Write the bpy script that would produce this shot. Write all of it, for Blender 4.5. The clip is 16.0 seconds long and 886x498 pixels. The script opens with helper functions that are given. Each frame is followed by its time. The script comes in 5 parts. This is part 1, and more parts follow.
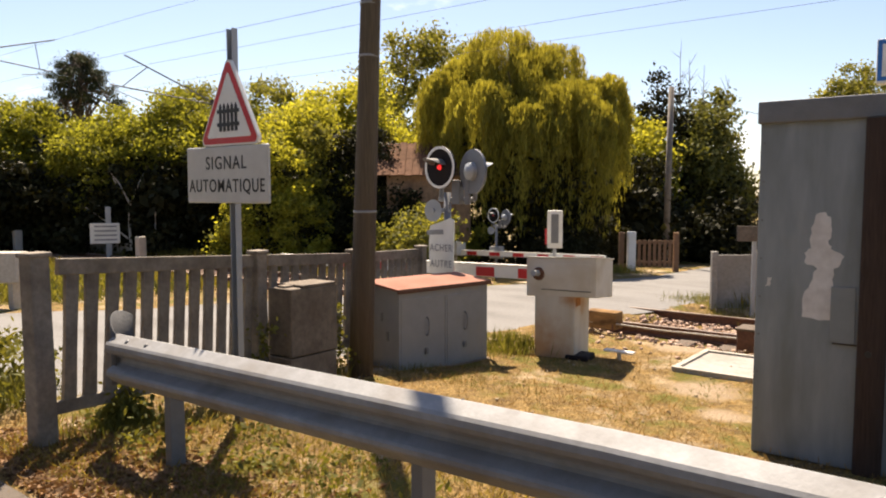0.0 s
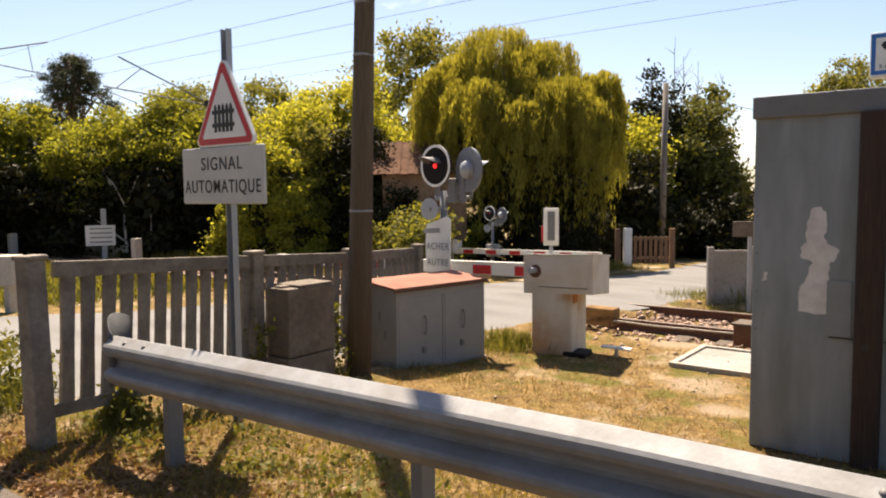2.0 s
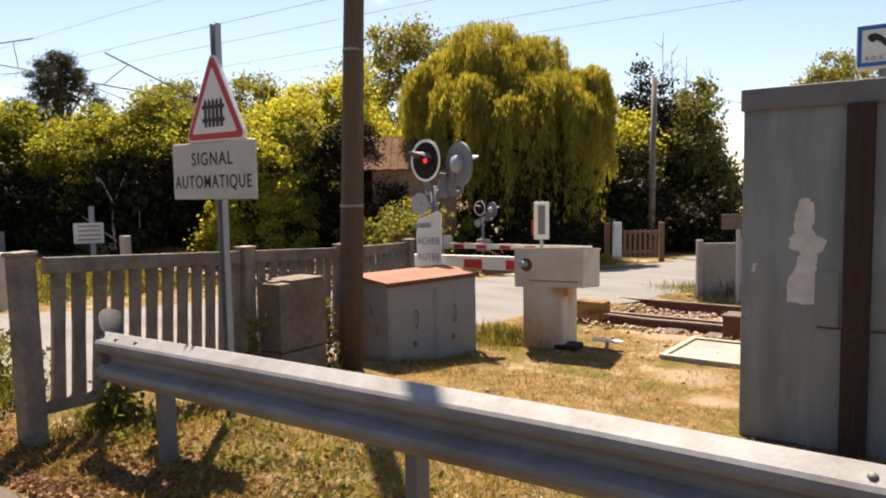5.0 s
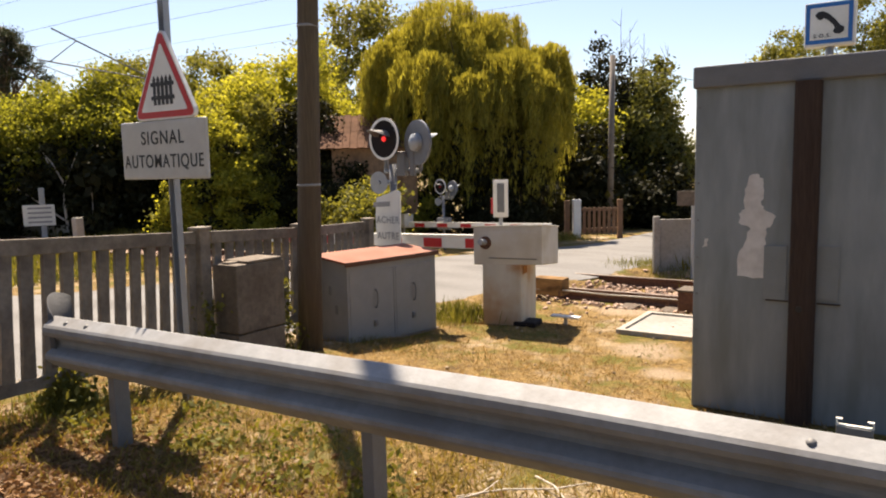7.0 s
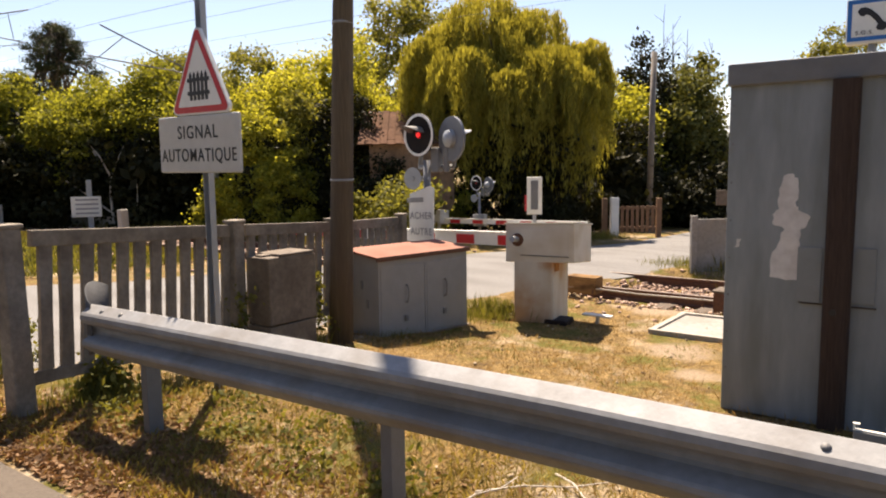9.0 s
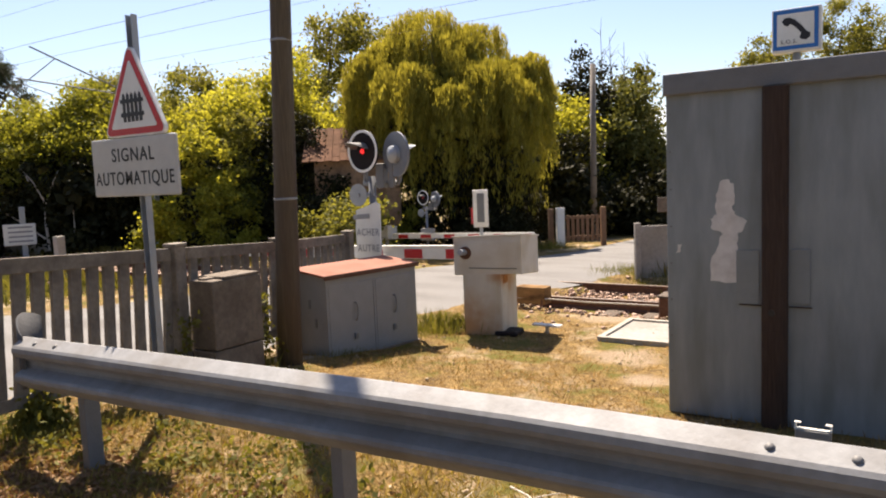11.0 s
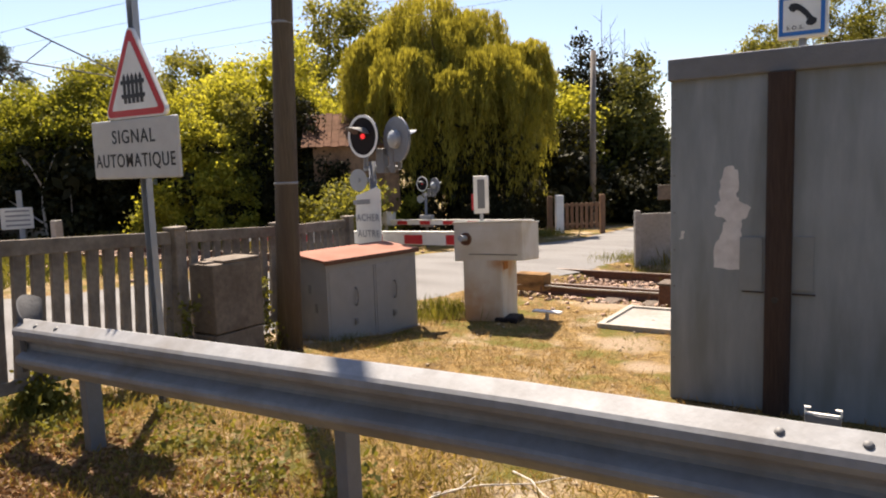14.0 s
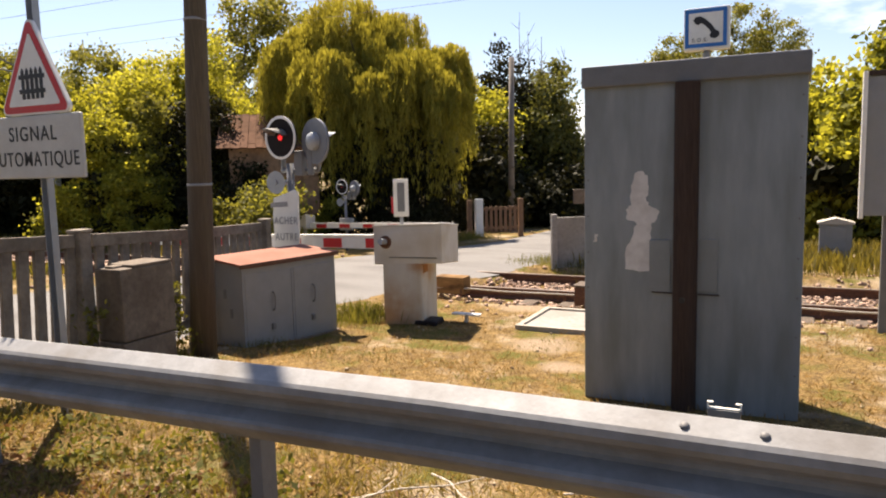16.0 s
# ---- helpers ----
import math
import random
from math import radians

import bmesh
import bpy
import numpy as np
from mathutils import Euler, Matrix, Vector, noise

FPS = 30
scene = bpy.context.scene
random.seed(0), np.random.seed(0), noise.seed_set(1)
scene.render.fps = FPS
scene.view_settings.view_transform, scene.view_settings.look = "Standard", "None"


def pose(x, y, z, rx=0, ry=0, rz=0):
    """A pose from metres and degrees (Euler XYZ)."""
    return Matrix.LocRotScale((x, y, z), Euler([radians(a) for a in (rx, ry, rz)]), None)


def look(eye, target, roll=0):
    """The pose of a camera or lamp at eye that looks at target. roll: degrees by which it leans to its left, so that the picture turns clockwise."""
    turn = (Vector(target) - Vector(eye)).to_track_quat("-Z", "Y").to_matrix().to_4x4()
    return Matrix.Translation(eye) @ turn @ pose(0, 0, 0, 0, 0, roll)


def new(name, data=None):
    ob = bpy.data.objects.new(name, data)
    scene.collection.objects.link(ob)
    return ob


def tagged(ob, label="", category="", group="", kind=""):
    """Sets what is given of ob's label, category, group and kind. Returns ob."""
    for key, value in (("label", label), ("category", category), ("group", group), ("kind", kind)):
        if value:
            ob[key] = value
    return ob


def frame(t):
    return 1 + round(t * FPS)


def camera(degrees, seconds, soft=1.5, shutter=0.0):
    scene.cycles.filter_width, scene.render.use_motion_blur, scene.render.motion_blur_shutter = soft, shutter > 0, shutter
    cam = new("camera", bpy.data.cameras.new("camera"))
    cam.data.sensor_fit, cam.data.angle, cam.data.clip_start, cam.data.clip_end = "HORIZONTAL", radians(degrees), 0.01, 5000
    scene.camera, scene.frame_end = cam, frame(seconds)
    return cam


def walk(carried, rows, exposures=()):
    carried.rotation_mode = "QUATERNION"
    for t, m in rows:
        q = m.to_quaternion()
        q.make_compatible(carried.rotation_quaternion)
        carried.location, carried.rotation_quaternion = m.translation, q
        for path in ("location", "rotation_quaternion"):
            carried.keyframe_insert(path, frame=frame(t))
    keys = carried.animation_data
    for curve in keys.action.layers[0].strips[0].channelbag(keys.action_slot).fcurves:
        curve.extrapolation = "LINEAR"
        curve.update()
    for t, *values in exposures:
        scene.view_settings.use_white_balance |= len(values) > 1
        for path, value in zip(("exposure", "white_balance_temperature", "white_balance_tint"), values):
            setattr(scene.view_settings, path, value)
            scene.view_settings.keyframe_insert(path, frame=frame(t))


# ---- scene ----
LENS = 62.7
cam = camera(LENS, 16.0, soft=2.0)
PATH = [
    (0, (-0.142, 0.104, 1.641), (-1.361, 1.682, 1.491), -0.0),
    (0.5, (-0.144, 0.097, 1.644), (-1.347, 1.689, 1.5), 0.0),
    (1, (-0.139, 0.094, 1.641), (-1.337, 1.688, 1.49), -0.1),
    (1.5, (-0.145, 0.093, 1.642), (-1.345, 1.686, 1.495), -0.1),
    (2, (-0.143, 0.1, 1.64), (-1.354, 1.684, 1.486), -0.6),
    (2.5, (-0.145, 0.098, 1.638), (-1.349, 1.687, 1.48), -0.8),
    (3, (-0.144, 0.094, 1.636), (-1.342, 1.688, 1.485), -1.0),
    (5.5, (-0.142, 0.078, 1.626), (-1.329, 1.677, 1.45), -1.0),
    (6, (-0.151, 0.076, 1.625), (-1.324, 1.683, 1.428), -0.8),
    (6.5, (-0.144, 0.094, 1.62), (-1.243, 1.75, 1.401), -1.0),
    (7, (-0.114, 0.106, 1.622), (-1.216, 1.759, 1.396), -1.3),
    (7.5, (-0.074, 0.118, 1.625), (-1.232, 1.732, 1.391), -1.1),
    (8, (-0.05, 0.121, 1.622), (-1.242, 1.708, 1.38), -0.7),
    (10.5, (-0.033, 0.161, 1.621), (-1.168, 1.797, 1.426), -2.2),
    (11, (-0.033, 0.165, 1.622), (-1.109, 1.839, 1.424), -2.4),
    (11.5, (-0.039, 0.156, 1.62), (-1.116, 1.829, 1.425), -1.8),
    (12, (-0.043, 0.153, 1.619), (-1.127, 1.822, 1.423), -2.1),
    (12.5, (-0.057, 0.149, 1.614), (-1.193, 1.78, 1.395), -2.6),
    (13, (-0.059, 0.153, 1.61), (-1.207, 1.777, 1.392), -2.6),
    (13.5, (-0.063, 0.158, 1.61), (-1.163, 1.812, 1.379), -2.3),
    (14, (-0.076, 0.163, 1.604), (-1.145, 1.837, 1.371), -2.0),
    (14.5, (-0.081, 0.166, 1.603), (-1.106, 1.867, 1.371), -2.0),
    (15, (-0.086, 0.168, 1.597), (-1.077, 1.889, 1.36), -1.8),
    (15.5, (-0.087, 0.163, 1.599), (-1.073, 1.888, 1.369), -1.9),
    (16, (-0.065, 0.172, 1.6), (-0.945, 1.953, 1.37), -1.4),
]
walk(cam, [(t, look(eye, target, roll)) for t, eye, target, roll in PATH], [(0, 1.5, 6800, 17), (3, 1.5, 6800, 17), (6, 1.5, 6700, 16), (8, 1.5, 6800, 18), (10.5, 1.5, 6600, 19), (11.5, 1.5, 6480, 17), (13, 1.5, 6680, 18), (14, 1.5, 6450, 18), (15.5, 1.5, 6750, 19), (16, 1.5, 6620, 18)])

# ---- world, sun, exposure ----
SUN_DIR = Vector((-0.457, 0.46, 1.0)).normalized()
world = bpy.data.worlds.new("sky")
scene.world = world
world.use_nodes = True
wn = world.node_tree
sky = wn.nodes.new("ShaderNodeTexSky")
sky.sky_type = "NISHITA"
sky.sun_disc = False
sky.sun_elevation = math.asin(SUN_DIR.z)
sky.sun_rotation = math.atan2(SUN_DIR.x, SUN_DIR.y)
sky.air_density = 1.0
sky.dust_density = 0.7
sky.ozone_density = 1.0
wn.nodes["Background"].inputs["Strength"].default_value = 0.058
# scattered fair-weather clouds
wco = wn.nodes.new("ShaderNodeTexCoord")
wmap = wn.nodes.new("ShaderNodeMapping")
wmap.inputs["Scale"].default_value = (1.6, 1.6, 4.5)
wnz = wn.nodes.new("ShaderNodeTexNoise")
wnz.inputs["Scale"].default_value, wnz.inputs["Detail"].default_value, wnz.inputs["Roughness"].default_value = 1.9, 7, 0.55
wr = wn.nodes.new("ShaderNodeMapRange")
wr.inputs["From Min"].default_value, wr.inputs["From Max"].default_value, wr.inputs["To Max"].default_value = 0.6, 0.74, 0.85
wm = wn.nodes.new("ShaderNodeMix")
wm.data_type = "RGBA"
wm.inputs["B"].default_value = (12.0, 12.0, 12.2, 1)
wn.links.new(wco.outputs["Generated"], wmap.inputs["Vector"])
wn.links.new(wmap.outputs["Vector"], wnz.inputs["Vector"])
wn.links.new(wnz.outputs["Fac"], wr.inputs["Value"])
wn.links.new(wr.outputs["Result"], wm.inputs["Factor"])
wn.links.new(sky.outputs["Color"], wm.inputs["A"])
wn.links.new(wm.outputs["Result"], wn.nodes["Background"].inputs["Color"])
sun = new("sun", bpy.data.lights.new("sun", "SUN"))
sun.data.energy = 5.0
sun.data.angle = radians(0.53)
sun.data.color = (1.0, 0.88, 0.68)
sun.matrix_basis = look((0, 0, 30), Vector((0, 0, 30)) - SUN_DIR)


# ---- materials ----
def nodes(name):
    m = bpy.data.materials.new(name)
    m.use_nodes = True
    nt = m.node_tree
    return m, nt, nt.nodes["Principled BSDF"]


def mat(name, color, rough=0.6, metal=0.0, var=0.25, scale=8.0, stain=None, stain_amt=0.35, stain_scale=1.5, bump=0.15,
        bump_scale=60.0, stretch=(1, 1, 1), island=0.0, spec=0.5):
    """A surface with fine grain, broad stains and a fine relief."""
    m, nt, bsdf = nodes(name)
    N, L = nt.nodes, nt.links
    co = N.new("ShaderNodeTexCoord")
    mp = N.new("ShaderNodeMapping")
    mp.inputs["Scale"].default_value = stretch
    L.new(co.outputs["Object"], mp.inputs["Vector"])
    n1 = N.new("ShaderNodeTexNoise")
    n1.inputs["Scale"].default_value, n1.inputs["Detail"].default_value = scale, 8
    n1.inputs["Roughness"].default_value = 0.65
    n2 = N.new("ShaderNodeTexNoise")
    n2.inputs["Scale"].default_value, n2.inputs["Detail"].default_value = stain_scale, 5
    n3 = N.new("ShaderNodeTexNoise")
    n3.inputs["Scale"].default_value, n3.inputs["Detail"].default_value = bump_scale, 4
    for n in (n1, n2, n3):
        L.new(mp.outputs["Vector"], n.inputs["Vector"])
    ramp = N.new("ShaderNodeMapRange")
    ramp.inputs["From Min"].default_value, ramp.inputs["From Max"].default_value = 0.3, 0.7
    ramp.inputs["To Min"].default_value, ramp.inputs["To Max"].default_value = 1 - var, 1 + var
    L.new(n1.outputs["Fac"], ramp.inputs["Value"])
    value = ramp.outputs["Result"]
    if island:
        ge = N.new("ShaderNodeObjectInfo")
        r2 = N.new("ShaderNodeMapRange")
        r2.inputs["To Min"].default_value, r2.inputs["To Max"].default_value = 1 - island, 1 + island
        L.new(ge.outputs["Random"], r2.inputs["Value"])
        mu = N.new("ShaderNodeMath")
        mu.operation = "MULTIPLY"
        L.new(value, mu.inputs[0]), L.new(r2.outputs["Result"], mu.inputs[1])
        value = mu.outputs[0]
    mul = N.new("ShaderNodeMix")
    mul.data_type, mul.blend_type = "RGBA", "MULTIPLY"
    mul.inputs["Factor"].default_value = 1
    mul.inputs["A"].default_value = (*color, 1)
    L.new(value, mul.inputs["B"])
    out = mul.outputs["Result"]
    if stain:
        sr = N.new("ShaderNodeMapRange")
        sr.inputs["From Min"].default_value, sr.inputs["From Max"].default_value = 0.45, 0.7
        sr.inputs["To Max"].default_value = stain_amt
        L.new(n2.outputs["Fac"], sr.inputs["Value"])
        mx = N.new("ShaderNodeMix")
        mx.data_type = "RGBA"
        mx.inputs["B"].default_value = (*stain, 1)
        L.new(sr.outputs["Result"], mx.inputs["Factor"])
        L.new(out, mx.inputs["A"])
        out = mx.outputs["Result"]
    L.new(out, bsdf.inputs["Base Color"])
    rr = N.new("ShaderNodeMapRange")
    rr.inputs["To Min"].default_value, rr.inputs["To Max"].default_value = max(0.05, rough - 0.15), min(1, rough + 0.15)
    L.new(n2.outputs["Fac"], rr.inputs["Value"])
    L.new(rr.outputs["Result"], bsdf.inputs["Roughness"])
    bsdf.inputs["Metallic"].default_value = metal
    bsdf.inputs["Specular IOR Level"].default_value = spec
    if bump:
        b = N.new("ShaderNodeBump")
        b.inputs["Strength"].default_value, b.inputs["Distance"].default_value = bump, 0.02
        L.new(n3.outputs["Fac"], b.inputs["Height"])
        L.new(b.outputs["Normal"], bsdf.inputs["Normal"])
    return m


def leaf_mat(name, dark, light, glow=0.45, tint=(1.25, 1.1, 0.5)):
    """Leaves: each leaf has its own green, and daylight shines through."""
    m, nt, bsdf = nodes(name)
    N, L = nt.nodes, nt.links
    ge = N.new("ShaderNodeNewGeometry")
    co = N.new("ShaderNodeTexCoord")
    nz = N.new("ShaderNodeTexNoise")
    nz.inputs["Scale"].default_value = 0.9
    L.new(co.outputs["Object"], nz.inputs["Vector"])
    av = N.new("ShaderNodeMath")
    av.operation = "MULTIPLY_ADD"
    av.inputs[1].default_value, av.inputs[2].default_value = 0.55, -0.02
    L.new(ge.outputs["Random Per Island"], av.inputs[0])
    ad = N.new("ShaderNodeMath")
    ad.operation = "MULTIPLY_ADD"
    ad.inputs[1].default_value = 0.5
    L.new(nz.outputs["Fac"], ad.inputs[0]), L.new(av.outputs[0], ad.inputs[2])
    mx = N.new("ShaderNodeMix")
    mx.data_type = "RGBA"
    mx.inputs["A"].default_value, mx.inputs["B"].default_value = (*dark, 1), (*light, 1)
    L.new(ad.outputs[0], mx.inputs["Factor"])
    L.new(mx.outputs["Result"], bsdf.inputs["Base Color"])
    bsdf.inputs["Roughness"].default_value = 0.7
    bsdf.inputs["Specular IOR Level"].default_value = 0.2
    tr = N.new("ShaderNodeBsdfTranslucent")
    tm = N.new("ShaderNodeMix")
    tm.data_type, tm.blend_type = "RGBA", "MULTIPLY"
    tm.inputs["Factor"].default_value = 1
    tm.inputs["B"].default_value = (*tint, 1)
    L.new(mx.outputs["Result"], tm.inputs["A"])
    L.new(tm.outputs["Result"], tr.inputs["Color"])
    ms = N.new("ShaderNodeMixShader")
    ms.inputs["Fac"].default_value = glow
    L.new(bsdf.outputs[0], ms.inputs[1]), L.new(tr.outputs[0], ms.inputs[2])
    L.new(ms.outputs[0], N["Material Output"].inputs["Surface"])
    return m


def ground_z(x, y):
    """The ground falls from the guard rail to the track, and a little more beyond it."""
    return -0.064 * np.clip(np.asarray(y) - 2.1, 0, 4.7) - 0.03 * np.clip(np.asarray(y) - 13.0, 0, 12)


def gz(x, y):
    return float(ground_z(x, y))


WORN = [(-2.45, 7.3, 0.55), (-3.3, 9.2, 0.6), (-2.0, 6.5, 0.35)]


def ground_mat():
    """Dry summer grass over pale earth, with gravel and brown leaf litter."""
    m, nt, bsdf = nodes("dry_ground")
    N, L = nt.nodes, nt.links
    co = N.new("ShaderNodeTexCoord")

    def noise_at(scale, detail=6, rough=0.6):
        n = N.new("ShaderNodeTexNoise")
        n.inputs["Scale"].default_value, n.inputs["Detail"].default_value, n.inputs["Roughness"].default_value = scale, detail, rough
        L.new(co.outputs["Object"], n.inputs["Vector"])
        return n.outputs["Fac"]

    def mix(fac, lo, hi, a, b):
        r = N.new("ShaderNodeMapRange")
        r.inputs["From Min"].default_value, r.inputs["From Max"].default_value = lo, hi
        L.new(fac, r.inputs["Value"])
        x = N.new("ShaderNodeMix")
        x.data_type = "RGBA"
        L.new(r.outputs["Result"], x.inputs["Factor"])
        for socket, c in (("A", a), ("B", b)):
            if isinstance(c, tuple):
                x.inputs[socket].default_value = (*c, 1)
            else:
                L.new(c, x.inputs[socket])
        return x.outputs["Result"]

    c = mix(noise_at(38, 8, 0.75), 0.36, 0.62, (0.05, 0.031, 0.014), (0.38, 0.255, 0.1))
    c = mix(noise_at(7, 5, 0.7), 0.45, 0.68, c, (0.1, 0.065, 0.03))
    c = mix(noise_at(0.8), 0.5, 0.66, c, mix(noise_at(25), 0.4, 0.6, (0.36, 0.29, 0.2), (0.5, 0.42, 0.31)))
    c = mix(noise_at(2.3), 0.5, 0.62, c, (0.12, 0.108, 0.026))
    # trodden patches of bare pale earth
    for sx, sy, sr in WORN:
        d = N.new("ShaderNodeVectorMath")
        d.operation = "DISTANCE"
        d.inputs[1].default_value = (sx, sy, gz(sx, sy))
        L.new(co.outputs["Object"], d.inputs[0])
        w = N.new("ShaderNodeMath")
        w.operation = "MULTIPLY_ADD"
        w.inputs[1].default_value = -0.9 * sr
        L.new(noise_at(3.5), w.inputs[0]), L.new(d.outputs["Value"], w.inputs[2])
        c = mix(w.outputs[0], 0.35 * sr, -0.1 * sr, c, mix(noise_at(60), 0.4, 0.6, (0.24, 0.18, 0.12), (0.36, 0.28, 0.19)))
    L.new(c, bsdf.inputs["Base Color"])
    bsdf.inputs["Roughness"].default_value = 0.95
    bsdf.inputs["Specular IOR Level"].default_value = 0.1
    b = N.new("ShaderNodeBump")
    b.inputs["Strength"].default_value, b.inputs["Distance"].default_value = 0.8, 0.03
    L.new(noise_at(45, 8, 0.8), b.inputs["Height"])
    L.new(b.outputs["Normal"], bsdf.inputs["Normal"])
    return m


def lamp_mat(name, color, strength):
    m, nt, bsdf = nodes(name)
    bsdf.inputs["Base Color"].default_value = (*color, 1)
    bsdf.inputs["Emission Color"].default_value = (*color, 1)
    bsdf.inputs["Emission Strength"].default_value = strength
    bsdf.inputs["Roughness"].default_value = 0.3
    return m


def rust_stained(m, spots, color=(0.33, 0.15, 0.045)):
    """Adds rust stains round a few spots of the thing to a surface made by mat()."""
    N, L = m.node_tree.nodes, m.node_tree.links
    bsdf = N["Principled BSDF"]
    out = bsdf.inputs["Base Color"].links[0].from_socket
    co = N.new("ShaderNodeTexCoord")
    nz = N.new("ShaderNodeTexNoise")
    nz.inputs["Scale"].default_value, nz.inputs["Detail"].default_value = 7, 6
    L.new(co.outputs["Object"], nz.inputs["Vector"])
    for at, size, amount in spots:
        d = N.new("ShaderNodeVectorMath")
        d.operation = "DISTANCE"
        d.inputs[1].default_value = at
        L.new(co.outputs["Object"], d.inputs[0])
        w = N.new("ShaderNodeMath")
        w.operation = "MULTIPLY_ADD"
        w.inputs[1].default_value = -1.1 * size
        L.new(nz.outputs["Fac"], w.inputs[0]), L.new(d.outputs["Value"], w.inputs[2])
        r = N.new("ShaderNodeMapRange")
        r.inputs["From Min"].default_value, r.inputs["From Max"].default_value = 0.45 * size, -0.35 * size
        r.inputs["To Max"].default_value = amount
        L.new(w.outputs[0], r.inputs["Value"])
        x = N.new("ShaderNodeMix")
        x.data_type = "RGBA"
        x.inputs["B"].default_value = (*color, 1)
        L.new(r.outputs["Result"], x.inputs["Factor"])
        L.new(out, x.inputs["A"])
        out = x.outputs["Result"]
    L.new(out, bsdf.inputs["Base Color"])
    return m


GROUND = ground_mat()
ASPHALT = mat("bleached_asphalt", (0.17, 0.168, 0.165), 0.9, var=0.18, scale=60, stain=(0.11, 0.105, 0.1), stain_scale=0.9, stain_amt=0.6, bump=0.4, bump_scale=150, stretch=(0.5, 1.6, 1), spec=0.25)
LAYBY = mat("grey_asphalt", (0.085, 0.07, 0.056), 0.9, var=0.3, scale=45, stain=(0.15, 0.115, 0.08), stain_scale=0.8, bump=0.5, bump_scale=150)
BALLAST = mat("ballast_stone", (0.37, 0.255, 0.19), 0.9, var=0.4, scale=14, stain=(0.16, 0.1, 0.07), stain_scale=4, bump=0.6, bump_scale=50)
STONE = mat("loose_stone", (0.42, 0.33, 0.22), 0.9, var=0.3, scale=20, island=0.3)
RUST = mat("rusty_rail", (0.11, 0.05, 0.03), 0.75, 0.2, var=0.4, scale=25, stain=(0.2, 0.09, 0.04), bump=0.3)
RAILHEAD = mat("worn_rail_head", (0.3, 0.24, 0.2), 0.4, 0.7, var=0.2)
SLEEPER = mat("old_sleeper", (0.1, 0.075, 0.055), 0.9, var=0.4, scale=12, stretch=(6, 1, 6), bump=0.5)
GALV = mat("galvanised_steel", (0.25, 0.259, 0.27), 0.7, 0.3, var=0.13, scale=16, stain=(0.17, 0.155, 0.14), stain_scale=3.0, stain_amt=0.6, bump=0.06)
CONCRETE = mat("weathered_concrete", (0.165, 0.135, 0.105), 0.92, var=0.28, scale=18, stain=(0.06, 0.045, 0.034), stain_scale=3.2, stain_amt=0.7, bump=0.35, bump_scale=90, island=0.12)
SLAB = mat("grey_cast_slab", (0.27, 0.255, 0.235), 0.9, var=0.2, scale=20, stain=(0.17, 0.15, 0.12), stain_amt=0.6, bump=0.25)
RIM = mat("worn_slab_rim", (0.33, 0.305, 0.265), 0.9, var=0.22, scale=14, stain=(0.19, 0.165, 0.13), stain_scale=4, stain_amt=0.7, bump=0.3)
FENCE = mat("pale_fence_concrete", (0.2, 0.172, 0.138), 0.92, var=0.28, scale=18, stain=(0.07, 0.055, 0.042), stain_scale=3.2, stain_amt=0.75, bump=0.35, bump_scale=90, island=0.12)
PALE_CONCRETE = mat("pale_concrete", (0.42, 0.385, 0.335), 0.9, var=0.15, scale=20, stain=(0.3, 0.26, 0.2), stain_amt=0.5, bump=0.25)
GREY_PATCH = mat("grey_patch_paint", (0.205, 0.222, 0.23), 0.6, var=0.1, scale=6, stain=(0.15, 0.16, 0.158), stain_scale=3)
GREY = mat("grey_painted_sheet", (0.225, 0.25, 0.265), 0.6, 0.0, var=0.14, scale=5, stain=(0.145, 0.16, 0.158), stain_scale=3.2, stain_amt=0.75, bump=0.06, stretch=(1.6, 1.6, 0.35))
# zinc of the rail's end piece, darkened to hold its shade
RAIL_END = mat("shaded_dark_zinc", (0.085, 0.088, 0.095), 0.75, 0.0, spec=0.2, var=0.15, stain=(0.06, 0.05, 0.045))
GREY_DARK = mat("dark_grey_trim", (0.15, 0.155, 0.16), 0.55, var=0.12, scale=8, stain=(0.1, 0.09, 0.08))
LIGHT_GREY = mat("light_grey_paint", (0.21, 0.216, 0.226), 0.55, var=0.07, scale=7, stain=(0.26, 0.25, 0.22), stain_scale=2.0, stain_amt=0.5)
CREAM = mat("off_white_housing_paint", (0.53, 0.515, 0.475), 0.5, var=0.06, scale=6, stain=(0.36, 0.29, 0.18), stain_scale=2.5, stain_amt=0.5)
PEDESTAL = rust_stained(mat("stained_housing_paint", (0.5, 0.485, 0.44), 0.55, var=0.07, scale=6, stain=(0.36, 0.29, 0.18), stain_scale=3.0, stain_amt=0.6, stretch=(2, 2, 0.5)),
                        [((-0.22, -0.11, 0.06), 0.5, 0.75), ((0.14, 0.0, 0.72), 0.16, 0.9), ((0.14, 0.25, 0.66), 0.2, 0.6)])
BROWN = mat("brown_timber_post", (0.05, 0.033, 0.026), 0.7, spec=0.15, var=0.35, scale=9, stretch=(8, 8, 0.6), stain=(0.07, 0.05, 0.04), bump=0.3)
POLE = mat("tarred_pole_wood", (0.098, 0.075, 0.045), 0.85, var=0.4, scale=10, stretch=(9, 9, 0.35), stain=(0.07, 0.045, 0.03), stain_scale=1.2, stain_amt=0.7, bump=0.5, bump_scale=30)
WOOD = mat("brown_gate_wood", (0.2, 0.11, 0.06), 0.8, var=0.3, scale=10, stretch=(6, 6, 0.6))
